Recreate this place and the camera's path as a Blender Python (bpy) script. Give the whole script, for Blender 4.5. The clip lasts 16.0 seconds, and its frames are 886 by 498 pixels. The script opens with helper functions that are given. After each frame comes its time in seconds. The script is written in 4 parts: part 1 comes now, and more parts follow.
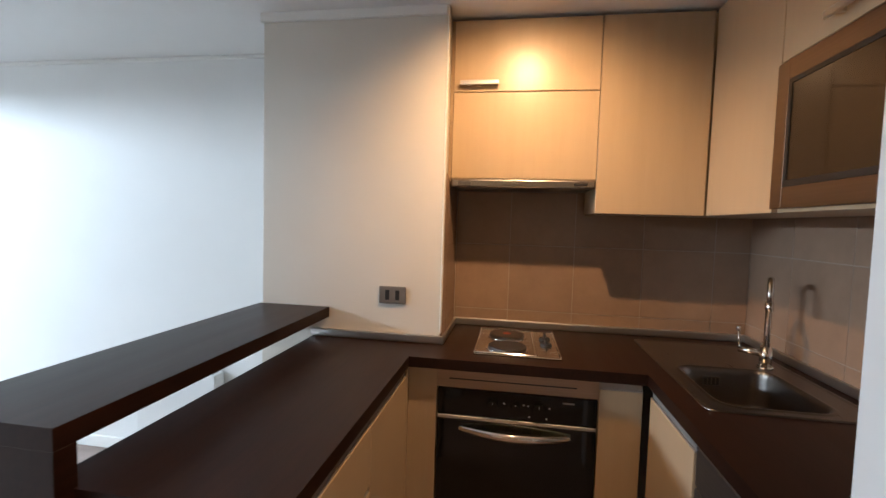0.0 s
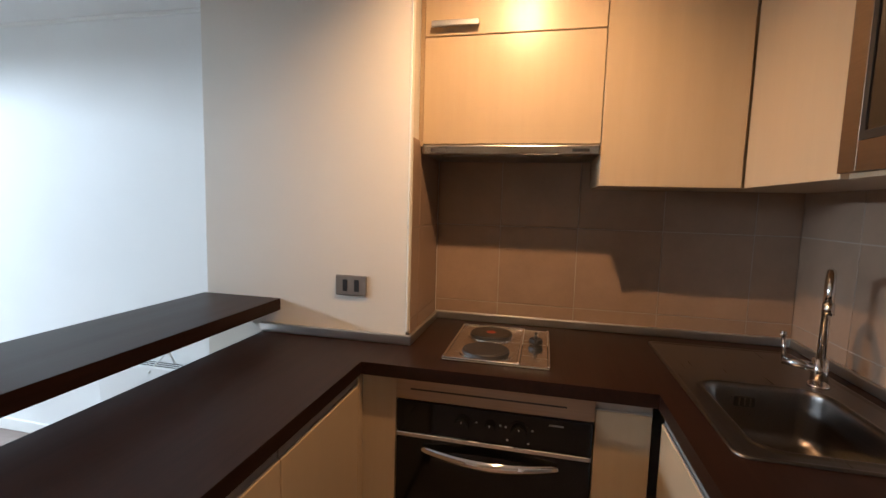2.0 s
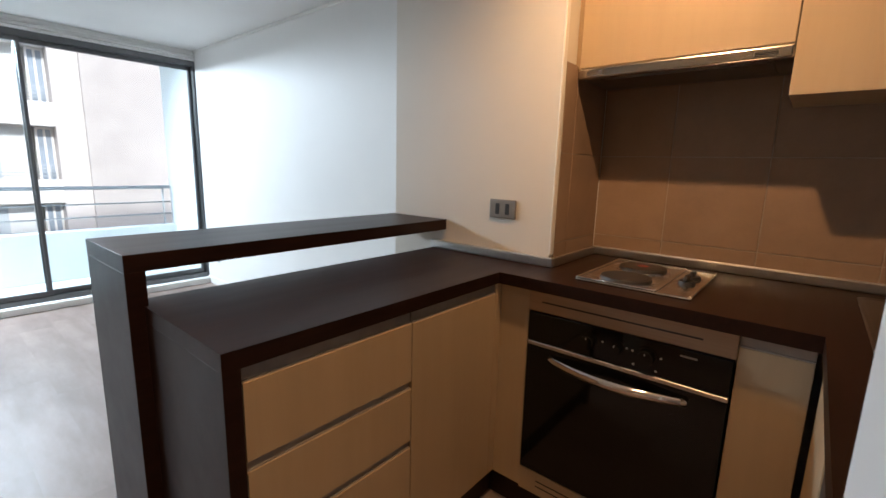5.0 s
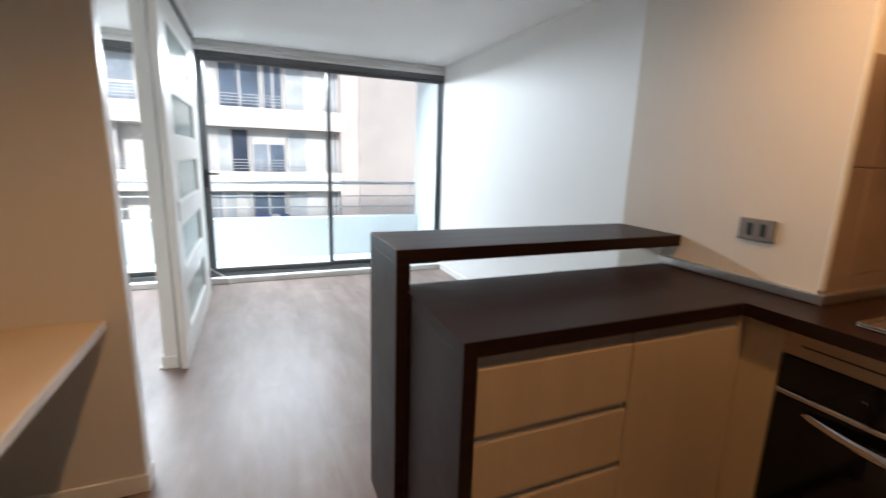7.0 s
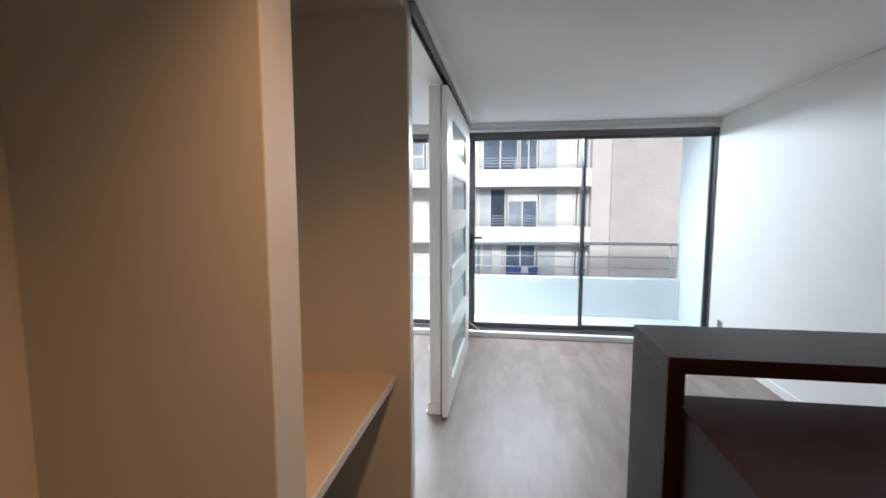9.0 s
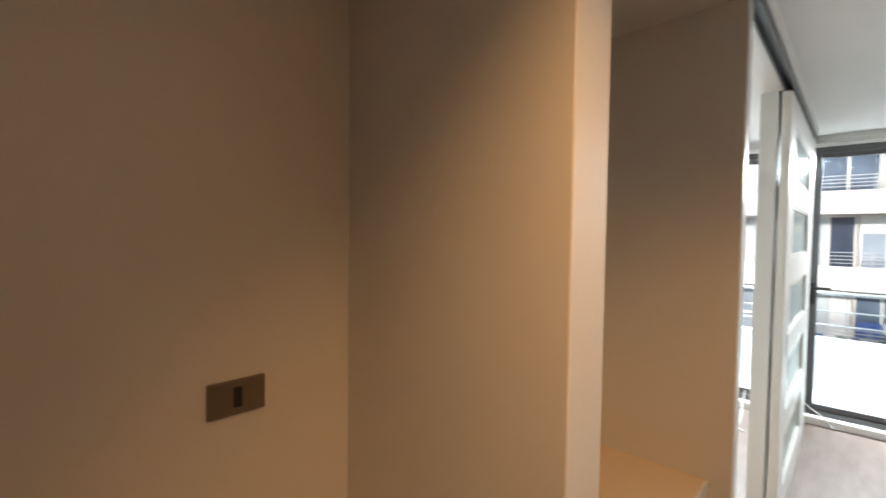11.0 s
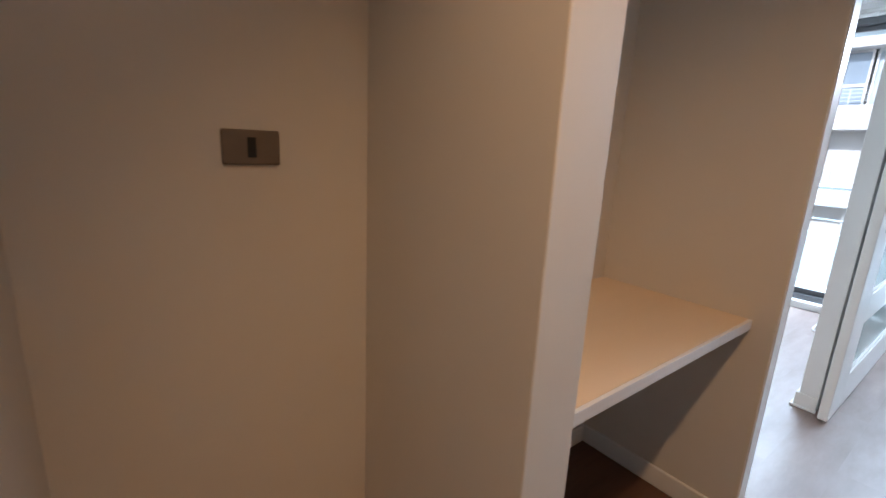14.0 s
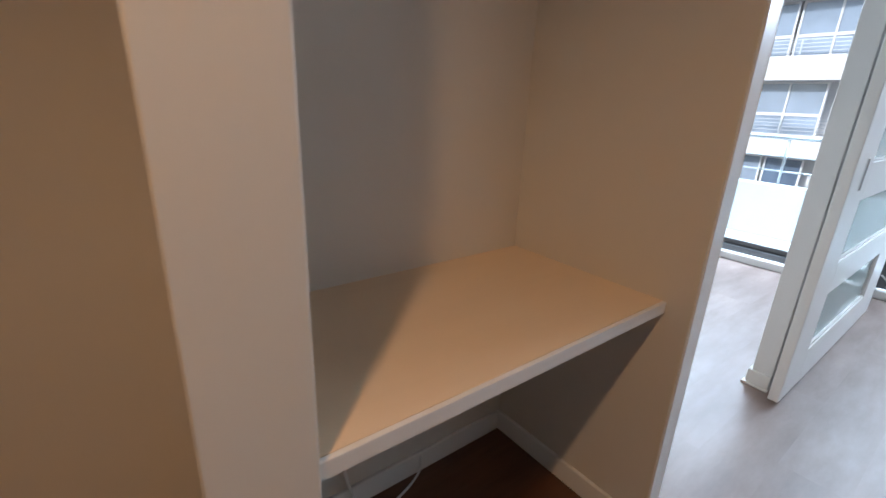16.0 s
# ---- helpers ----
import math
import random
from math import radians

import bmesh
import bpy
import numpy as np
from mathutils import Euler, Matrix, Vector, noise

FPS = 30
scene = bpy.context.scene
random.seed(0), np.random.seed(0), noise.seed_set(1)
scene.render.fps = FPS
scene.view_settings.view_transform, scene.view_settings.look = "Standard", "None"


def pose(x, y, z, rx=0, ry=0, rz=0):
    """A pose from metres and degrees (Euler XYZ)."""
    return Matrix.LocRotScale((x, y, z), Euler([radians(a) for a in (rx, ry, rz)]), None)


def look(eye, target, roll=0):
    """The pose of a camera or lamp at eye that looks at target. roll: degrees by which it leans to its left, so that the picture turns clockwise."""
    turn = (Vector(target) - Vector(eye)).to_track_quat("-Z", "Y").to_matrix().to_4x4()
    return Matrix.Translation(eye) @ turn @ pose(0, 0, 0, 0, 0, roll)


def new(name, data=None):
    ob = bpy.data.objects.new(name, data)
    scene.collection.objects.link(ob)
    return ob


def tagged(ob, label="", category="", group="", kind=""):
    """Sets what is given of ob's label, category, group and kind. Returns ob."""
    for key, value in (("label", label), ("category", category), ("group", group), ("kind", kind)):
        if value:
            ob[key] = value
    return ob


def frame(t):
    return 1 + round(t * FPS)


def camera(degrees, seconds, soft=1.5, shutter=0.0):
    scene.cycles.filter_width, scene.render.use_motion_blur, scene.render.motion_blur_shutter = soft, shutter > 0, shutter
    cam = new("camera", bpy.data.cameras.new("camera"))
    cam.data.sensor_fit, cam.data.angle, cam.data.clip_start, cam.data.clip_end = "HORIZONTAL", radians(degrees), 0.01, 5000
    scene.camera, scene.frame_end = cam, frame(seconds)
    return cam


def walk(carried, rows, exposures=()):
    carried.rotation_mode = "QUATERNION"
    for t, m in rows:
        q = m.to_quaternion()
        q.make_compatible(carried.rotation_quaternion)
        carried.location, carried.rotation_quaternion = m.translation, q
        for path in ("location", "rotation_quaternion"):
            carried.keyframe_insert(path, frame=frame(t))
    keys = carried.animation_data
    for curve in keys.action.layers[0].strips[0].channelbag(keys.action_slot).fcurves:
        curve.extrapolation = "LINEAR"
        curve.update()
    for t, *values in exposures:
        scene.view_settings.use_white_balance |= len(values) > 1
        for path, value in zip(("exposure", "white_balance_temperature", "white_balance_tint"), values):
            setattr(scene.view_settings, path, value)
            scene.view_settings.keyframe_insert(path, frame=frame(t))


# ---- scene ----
CEIL = 2.290
WX = -3.70      # window wall
TAP = (1.612, 2.340)
WARM = (1.0, 0.57, 0.26)
DAY = (0.78, 0.91, 1.0)
DAYLIGHT = 130.0
LAMP_KITCHEN, LAMP_HALL = 29.0, 37.0
SPILL_KITCHEN, SPILL_HALL = 32.0, 40.0
SKY, SUN = 0.15, 2.0

# ---- camera ----
cam = camera(90.1, 16.0, 1.5, 0.5)
PATH = [
    (0, (0.659, 0.533, 1.409), (0.348, 2.505, 1.293), 1.7),
    (0.5, (0.712, 0.65, 1.383), (0.366, 2.615, 1.258), 1.6),
    (1, (0.752, 0.733, 1.36), (0.371, 2.691, 1.212), 1.8),
    (1.5, (0.785, 0.826, 1.375), (0.383, 2.777, 1.194), 1.6),
    (2, (0.815, 0.9, 1.393), (0.382, 2.842, 1.194), 1.6),
    (2.5, (0.932, 0.931, 1.38), (0.353, 2.834, 1.178), 1.1),
    (3, (1.021, 0.915, 1.352), (0.2, 2.725, 1.129), 1.3),
    (3.5, (1.026, 0.87, 1.335), (0.003, 2.568, 1.069), 1.4),
    (4, (1.034, 0.881, 1.306), (-0.104, 2.498, 1.007), 1.0),
    (6.3, (1.139, 0.847, 1.219), (-0.365, 2.09, 0.779), 1.5),
    (6.5, (1.127, 0.831, 1.234), (-0.449, 1.982, 0.794), 1.2),
    (7, (1.112, 0.798, 1.303), (-0.692, 1.562, 0.899), 1.8),
    (7.5, (1.083, 0.808, 1.35), (-0.837, 1.247, 1.004), 1.5),
    (8, (1.09, 0.796, 1.38), (-0.883, 0.92, 1.082), 0.8),
    (8.2, (1.103, 0.792, 1.397), (-0.878, 0.802, 1.126), 0.4),
    (10.3, (0.956, 0.614, 1.435), (-0.83, -0.279, 1.325), -0.2),
    (10.5, (0.935, 0.596, 1.44), (-0.763, -0.456, 1.349), -0.3),
    (11, (0.899, 0.606, 1.49), (-0.561, -0.758, 1.415), 0.7),
    (11.5, (0.901, 0.606, 1.51), (-0.43, -0.887, 1.48), 1.3),
    (12, (0.904, 0.581, 1.462), (-0.404, -0.932, 1.429), 1.7),
    (12.5, (0.889, 0.58, 1.387), (-0.339, -0.995, 1.272), 1.7),
    (13, (0.902, 0.59, 1.283), (-0.315, -0.973, 1.01), 2.7),
    (13.5, (0.894, 0.625, 1.16), (-0.324, -0.915, 0.78), 2.2),
    (14, (0.786, 0.695, 1.167), (-0.408, -0.843, 0.709), 2.7),
    (14.5, (0.643, 0.691, 1.175), (-0.546, -0.843, 0.692), 2.5),
    (15, (0.502, 0.656, 1.158), (-0.711, -0.862, 0.685), 2.1),
    (15.5, (0.401, 0.669, 1.134), (-0.788, -0.831, 0.556), 2.2),
    (16, (0.319, 0.716, 1.14), (-0.85, -0.777, 0.503), 2.4),
]
EXPOSURES = [(0, 1.62, 5950, 10), (2, 1.56, 5900, 10), (3.5, 1.38, 5600, 10), (4.2, 1.35, 5800, 10), (6.3, 1.3, 6500, 12), (8.2, 1.02, 6350, 13), (10.3, 0.88, 6500, 12), (11.0, 1.45, 6900, 11), (12.5, 1.42, 6400, 12), (13.2, 1.43, 5950, 12), (14.5, 1.18, 5600, 12), (16, 1.08, 5750, 12)]
walk(cam, [(t, look(eye, target, roll)) for t, eye, target, roll in PATH], EXPOSURES)

# ---- world, sun, lamps ----
world = bpy.data.worlds.new("sky")
scene.world = world
world.use_nodes = True
wn = world.node_tree
sky = wn.nodes.new("ShaderNodeTexSky")
sky.sky_type = "NISHITA"
sky.sun_disc = False
sky.sun_elevation = radians(48)
sky.dust_density = 2.5
sky.sun_rotation = radians(105)
wn.links.new(sky.outputs["Color"], wn.nodes["Background"].inputs["Color"])
wn.nodes["Background"].inputs["Strength"].default_value = SKY

sun_data = bpy.data.lights.new("sun", "SUN")
sun_data.energy, sun_data.angle, sun_data.color = SUN, radians(2.0), (1.0, 0.96, 0.91)
sun = new("sun", sun_data)
sun.matrix_world = look((20, -5, 25), (-19, 4, 0))


# the sky's light in the open front of the balcony, under its soffit
day_data = bpy.data.lights.new("balcony_daylight", "AREA")
day_data.shape, day_data.size, day_data.size_y = "RECTANGLE", 3.9, 0.17
day_data.energy, day_data.color = DAYLIGHT, DAY
day = new("balcony_daylight", day_data)
day.matrix_world = Matrix.Translation((-4.66, -0.30, 2.178)) @ Euler((radians(48), 0, radians(-90))).to_matrix().to_4x4()


def downlight_lamp(x, y, aim, power, cone, blend, radius=0.022):
    data = bpy.data.lights.new("downlight_bulb", "SPOT")
    data.energy, data.color = power, WARM
    data.spot_size, data.spot_blend, data.shadow_soft_size = radians(cone), blend, radius
    ob = new("downlight_bulb", data)
    ob.matrix_world = look((x, y, CEIL - 0.012), aim)
    return ob


downlight_lamp(0.70, 1.860, (0.70, 2.56, 1.03), LAMP_KITCHEN, 128, 1.0)
downlight_lamp(0.73, 0.835, (-0.22, 0.485, 0.0), LAMP_HALL, 96, 1.0, 0.045)


# ---- materials ----
def nodes_of(name, rough=0.5, metal=0.0):
    m = bpy.data.materials.new(name)
    m.use_nodes = True
    nt = m.node_tree
    b = nt.nodes["Principled BSDF"]
    b.inputs["Roughness"].default_value, b.inputs["Metallic"].default_value = rough, metal
    return m, nt, b


def coords(nt, scale=(1, 1, 1)):
    tc, mp = nt.nodes.new("ShaderNodeTexCoord"), nt.nodes.new("ShaderNodeMapping")
    mp.inputs["Scale"].default_value = scale
    nt.links.new(tc.outputs["Object"], mp.inputs["Vector"])
    return mp.outputs["Vector"]


def noise_of(nt, vec, scale, detail=4.0, rough=0.55):
    n = nt.nodes.new("ShaderNodeTexNoise")
    n.inputs["Scale"].default_value, n.inputs["Detail"].default_value, n.inputs["Roughness"].default_value = scale, detail, rough
    nt.links.new(vec, n.inputs["Vector"])
    return n.outputs["Fac"]


def ramp_of(nt, fac, stops):
    r = nt.nodes.new("ShaderNodeValToRGB")
    e = r.color_ramp.elements
    while len(e) < len(stops):
        e.new(0.5)
    for el, (p, c) in zip(e, stops):
        el.position, el.color = p, (*c, 1)
    nt.links.new(fac, r.inputs["Fac"])
    return r.outputs["Color"]


def mix_of(nt, fac, a, b, kind="MIX"):
    m = nt.nodes.new("ShaderNodeMix")
    m.data_type, m.blend_type = "RGBA", kind
    for socket, v in ((m.inputs["Factor"], fac), (m.inputs[6], a), (m.inputs[7], b)):
        if isinstance(v, (float, int)):
            socket.default_value = v
        elif isinstance(v, tuple):
            socket.default_value = (*v, 1)
        else:
            nt.links.new(v, socket)
    return m.outputs[2]


def bump_of(nt, b, height, strength, distance):
    k = nt.nodes.new("ShaderNodeBump")
    k.inputs["Strength"].default_value, k.inputs["Distance"].default_value = strength, distance
    nt.links.new(height, k.inputs["Height"])
    nt.links.new(k.outputs["Normal"], b.inputs["Normal"])


def rough_of(nt, b, fac, lo, hi):
    m = nt.nodes.new("ShaderNodeMapRange")
    m.inputs["To Min"].default_value, m.inputs["To Max"].default_value = lo, hi
    nt.links.new(fac, m.inputs["Value"])
    nt.links.new(m.outputs["Result"], b.inputs["Roughness"])


def paint(name, colour, rough=0.6, grain=(260, 260, 40), strength=0.12, spread=0.05):
    """Wall paint: faint large blotches, fine roller grain."""
    m, nt, b = nodes_of(name, rough)
    v = coords(nt)
    big = noise_of(nt, v, 1.3, 3)
    lo = tuple(c * (1 - spread) for c in colour)
    col = ramp_of(nt, big, [(0.3, lo), (0.7, colour)])
    nt.links.new(col, b.inputs["Base Color"])
    fine = noise_of(nt, coords(nt, grain), 1.0, 3)
    bump_of(nt, b, fine, strength, 0.0006)
    rough_of(nt, b, big, rough - 0.06, rough + 0.06)
    return m


def wood(name, dark, light, rough, axis, stretch=9.0, scale=16.0, bump=0.08, per_piece=0.0, contrast=1.0, drift_by=0.14):
    """Grain that runs along one axis (0, 1, 2), with slow tonal drift."""
    m, nt, b = nodes_of(name, rough)
    s = [scale] * 3
    s[axis] = scale / stretch
    v = coords(nt, tuple(s))
    if per_piece:
        info = nt.nodes.new("ShaderNodeObjectInfo")
        add = nt.nodes.new("ShaderNodeVectorMath")
        add.operation = "MULTIPLY_ADD"
        nt.links.new(info.outputs["Random"], add.inputs[0])
        add.inputs[1].default_value = (37.0, 91.0, 53.0)
        nt.links.new(v, add.inputs[2])
        v = add.outputs["Vector"]
    g1, g2 = noise_of(nt, v, 1.0, 6, 0.6), noise_of(nt, v, 0.16, 3)
    c1 = ramp_of(nt, g1, [(0.5 - 0.22 / contrast, dark), (0.5 + 0.22 / contrast, light)])
    drift = ramp_of(nt, g2, [(0.3, (1 - drift_by, 1 - drift_by * 1.07, 1 - drift_by * 1.14)), (0.7, (1 + drift_by * 0.43,) * 3)])
    col = mix_of(nt, 1.0, c1, drift, "MULTIPLY")
    if per_piece:
        tone = ramp_of(nt, info.outputs["Random"], [(0.0, (1 - per_piece,) * 3), (1.0, (1 + per_piece * 0.6,) * 3)])
        col = mix_of(nt, 1.0, col, tone, "MULTIPLY")
    nt.links.new(col, b.inputs["Base Color"])
    bump_of(nt, b, g1, bump, 0.0008)
    rough_of(nt, b, g2, rough - 0.06, rough + 0.08)
    return m


def metal(name, colour, rough, axis=None):
    m, nt, b = nodes_of(name, rough, 1.0)
    s = [220.0] * 3
    if axis is not None:
        s[axis] = 4.0
    f = noise_of(nt, coords(nt, tuple(s)), 1.0, 2)
    col = ramp_of(nt, f, [(0.3, tuple(c * 0.88 for c in colour)), (0.7, colour)])
    nt.links.new(col, b.inputs["Base Color"])
    rough_of(nt, b, f, max(rough - 0.035, 0.02), rough + 0.035)
    return m


def plain(name, colour, rough=0.5, metallic=0.0, spread=0.12, scale=30.0):
    m, nt, b = nodes_of(name, rough, metallic)
    f = noise_of(nt, coords(nt), scale, 4)
    nt.links.new(ramp_of(nt, f, [(0.3, tuple(c * (1 - spread) for c in colour)), (0.7, colour)]), b.inputs["Base Color"])
    rough_of(nt, b, f, max(rough - 0.05, 0.02), rough + 0.05)
    return m


def glass(name, tint=(1, 1, 1), gloss=0.02):
    """A thin pane: see-through, with a reflection that grows at grazing angles."""
    m = bpy.data.materials.new(name)
    m.use_nodes = True
    nt = m.node_tree
    nt.nodes.remove(nt.nodes["Principled BSDF"])
    t, g, x, f = (nt.nodes.new("ShaderNode" + k) for k in ("BsdfTransparent", "BsdfGlossy", "MixShader", "Fresnel"))
    t.inputs["Color"].default_value = (*tint, 1)
    g.inputs["Roughness"].default_value = gloss
    f.inputs["IOR"].default_value = 1.45
    nt.links.new(f.outputs["Fac"], x.inputs["Fac"])
    nt.links.new(t.outputs["BSDF"], x.inputs[1])
    nt.links.new(g.outputs["BSDF"], x.inputs[2])
    nt.links.new(x.outputs["Shader"], nt.nodes["Material Output"].inputs["Surface"])
    return m


def tile_material(name, colour):
    m, nt, b = nodes_of(name, 0.3)
    info = nt.nodes.new("ShaderNodeObjectInfo")
    v = coords(nt)
    f = noise_of(nt, v, 9, 6, 0.65)
    col = ramp_of(nt, f, [(0.28, tuple(c * 0.8 for c in colour)), (0.72, colour)])
    tone = ramp_of(nt, info.outputs["Random"], [(0.0, (0.93, 0.93, 0.93)), (1.0, (1.04, 1.04, 1.04))])
    nt.links.new(mix_of(nt, 1.0, col, tone, "MULTIPLY"), b.inputs["Base Color"])
    rough_of(nt, b, f, 0.26, 0.4)
    bump_of(nt, b, noise_of(nt, v, 60, 3), 0.05, 0.0005)
    return m


M_WALL = paint("white_wall_paint", (0.78, 0.775, 0.76))
M_WALL_HALL = paint("cream_wall_paint", (0.66, 0.618, 0.55), 0.6, (220, 220, 30), 0.14)
# dark taupe chosen to swallow the hall lamp's bounce, not a known paint
M_HALL_END = paint("bounce_cutting_taupe", (0.26, 0.22, 0.19))
M_CEIL = paint("ceiling_paint", (0.80, 0.80, 0.79), 0.75)
M_TRIM = paint("white_gloss_trim", (0.80, 0.79, 0.76), 0.35, (60, 60, 60), 0.03)
M_DOOR = paint("white_door_lacquer", (0.84, 0.83, 0.80), 0.38, (60, 60, 200), 0.04)
M_WENGE = wood("dark_wenge_laminate", (0.0115, 0.0045, 0.0029), (0.0230, 0.0090, 0.0055), 0.38, 1, 14, 60, 0.05)
M_MAPLE = wood("light_maple_veneer", (0.445, 0.335, 0.211), (0.47, 0.358, 0.232), 0.31, 2, 14, 90, 0.012, 0.03, 0.45, 0.045)
M_MAPLE_H = wood("light_maple_veneer_cross", (0.435, 0.328, 0.207), (0.47, 0.358, 0.232), 0.30, 0, 18, 70, 0.015, 0.03, 0.5, 0.045)
M_CARCASS = plain("cabinet_edge", (0.30, 0.21, 0.12), 0.5)
M_MAPLE.node_tree.nodes["Principled BSDF"].inputs["Specular IOR Level"].default_value = 0.5
M_WENGE.node_tree.nodes["Principled BSDF"].inputs["Specular IOR Level"].default_value = 0.20
M_SHELF = wood("pale_shelf_board", (0.71, 0.555, 0.385), (0.75, 0.595, 0.42), 0.42, 0, 12, 20, 0.03, 0.0, 0.5, 0.05)
M_SHELF_EDGE = paint("white_edge_band", (0.74, 0.72, 0.69), 0.4)
M_FLOOR = wood("pale_oak_laminate", (0.225, 0.166, 0.142), (0.345, 0.272, 0.243), 0.42, 0, 4, 10, 0.06, 0.018, 0.8)
_nt = M_FLOOR.node_tree
_b = _nt.nodes["Principled BSDF"]
_old = _b.inputs["Base Color"].links[0].from_socket
_geo = _nt.nodes.new("ShaderNodeNewGeometry")
_streak = _nt.nodes.new("ShaderNodeMapping")
_streak.inputs["Scale"].default_value = (1.7, 5.2, 1.0)
_nt.links.new(_geo.outputs["Position"], _streak.inputs["Vector"])
_cloud = ramp_of(_nt, noise_of(_nt, _streak.outputs["Vector"], 1.0, 6, 0.62), [(0.32, (0.74, 0.71, 0.70)), (0.52, (0.93, 0.92, 0.92)), (0.70, (1.10, 1.10, 1.11))])
_nt.links.new(mix_of(_nt, 1.0, _old, _cloud, "MULTIPLY"), _b.inputs["Base Color"])
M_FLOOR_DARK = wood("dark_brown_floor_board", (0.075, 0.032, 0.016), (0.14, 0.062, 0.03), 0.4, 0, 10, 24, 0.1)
M_GROOVE = plain("dark_joint", (0.24, 0.20, 0.175), 0.8)
M_GROUT = plain("pale_grout", (0.38, 0.33, 0.275), 0.85)
M_TILE = tile_material("taupe_glazed_tile", (0.320, 0.218, 0.152))
M_STEEL = metal("brushed_steel", (0.62, 0.60, 0.57), 0.26, 0)
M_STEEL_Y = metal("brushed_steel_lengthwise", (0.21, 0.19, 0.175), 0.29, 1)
M_CHROME = metal("polished_chrome", (0.82, 0.82, 0.82), 0.07)
M_ALU = metal("satin_aluminium", (0.66, 0.65, 0.63), 0.33, 0)
M_ALU_DARK = metal("dull_grey_aluminium", (0.24, 0.22, 0.20), 0.42, 1)
M_GRIP = plain("grey_grip_profile", (0.36, 0.33, 0.30), 0.42, 0.3)
M_HOOD = metal("dark_brushed_steel", (0.52, 0.48, 0.43), 0.24, 0)
M_BRONZE = metal("bronze_brushed_steel", (0.20, 0.152, 0.115), 0.36, 1)
M_VENT = metal("warm_brushed_steel", (0.42, 0.32, 0.24), 0.42, 0)
M_FRAME = metal("grey_anodised_frame", (0.17, 0.175, 0.18), 0.42)
M_BLACK = plain("black_plastic", (0.012, 0.012, 0.012), 0.5)
M_BLACK_GLASS = plain("black_oven_glass", (0.006, 0.006, 0.006), 0.06, 0.0, 0.1, 4)
M_MW_GLASS = plain("smoked_microwave_glass", (0.012, 0.008, 0.006), 0.08, 0.0, 0.1, 4)
for _m in (M_BLACK_GLASS, M_MW_GLASS):
    _m.node_tree.nodes["Principled BSDF"].inputs["Specular IOR Level"].default_value = 0.34
M_IRON = plain("cast_iron_plate", (0.03, 0.026, 0.024), 0.5, 0.1, 0.3, 120)
M_RED = plain("red_dot_paint", (0.30, 0.045, 0.02), 0.6)
M_PLATE = plain("bronze_switch_plate", (0.20, 0.155, 0.115), 0.38, 0.55, 0.1)
M_PLATE_GREY = plain("grey_socket_plate", (0.24, 0.215, 0.19), 0.38, 0.5, 0.1)
M_GREY_PANEL = metal("grey_dishwasher_front", (0.30, 0.29, 0.28), 0.4, 1)
M_MARK = plain("pale_print", (0.28, 0.28, 0.27), 0.6)
M_HEATER = paint("white_enamel", (0.74, 0.74, 0.73), 0.35, (40, 40, 40), 0.02)
M_DARK = plain("dark_slot", (0.03, 0.03, 0.03), 0.8)
M_CABLE = plain("white_cable", (0.75, 0.75, 0.73), 0.5)
M_GLASS = glass("window_glass", (0.93, 0.96, 0.96))
M_DOOR_GLASS = glass("frosted_greenish_glass", (0.88, 0.93, 0.91), 0.12)
_nt = M_DOOR_GLASS.node_tree
_d, _x = _nt.nodes.new("ShaderNodeBsdfDiffuse"), _nt.nodes.new("ShaderNodeMixShader")
_d.inputs["Color"].default_value = (0.62, 0.68, 0.66, 1)
_x.inputs["Fac"].default_value = 0.4
_nt.links.new(_nt.nodes["Mix Shader"].outputs["Shader"], _x.inputs[1])
_nt.links.new(_d.outputs["BSDF"], _x.inputs[2])
_nt.links.new(_x.outputs["Shader"], _nt.nodes["Material Output"].inputs["Surface"])


def bulb(name, strength):
    """A lit halogen bulb: its open face spills light all round the beam."""
    m, nt, b = nodes_of(name, 0.3)
    b.inputs["Emission Color"].default_value = (*WARM, 1)
    b.inputs["Emission Strength"].default_value = strength
    return m


M_BULB_KITCHEN, M_BULB_HALL = bulb("lit_kitchen_bulb", SPILL_KITCHEN), bulb("lit_hall_bulb", SPILL_HALL)
M_FACADE_WHITE = paint("white_render", (0.74, 0.71, 0.69), 0.8, (3, 3, 3), 0.2, 0.12)
M_FACADE_BEIGE = paint("beige_render", (0.46, 0.415, 0.395), 0.85, (4, 4, 4), 0.3, 0.14)
M_FACADE_PINK = paint("pinkish_render", (0.56, 0.51, 0.49), 0.85, (4, 4, 4), 0.3, 0.12)
M_BALCONY = paint("white_balcony_render", (0.67, 0.685, 0.69), 0.8, (8, 8, 8), 0.3, 0.08)
M_RAIL = metal("galvanised_rail", (0.50, 0.52, 0.54), 0.45)
M_FAR_GLASS = plain("dark_blue_window_glass", (0.12, 0.16, 0.225), 0.1, 0.0, 0.4, 1.5)
M_FAR_GLASS_PALE = plain("pale_curtained_glass", (0.52, 0.56, 0.60), 0.3, 0.0, 0.3, 2.5)
M_FAR_GLASS_MID = plain("grey_blue_window_glass", (0.30, 0.35, 0.42), 0.12, 0.0, 0.3, 1.5)
M_FAR_GLASS_DEEP = plain("deep_blue_open_window", (0.045, 0.06, 0.10), 0.2, 0.0, 0.4, 1.5)
M_CLOTH_BLUE = plain("blue_cloth", (0.07, 0.13, 0.34), 0.9, 0.0, 0.3, 4)
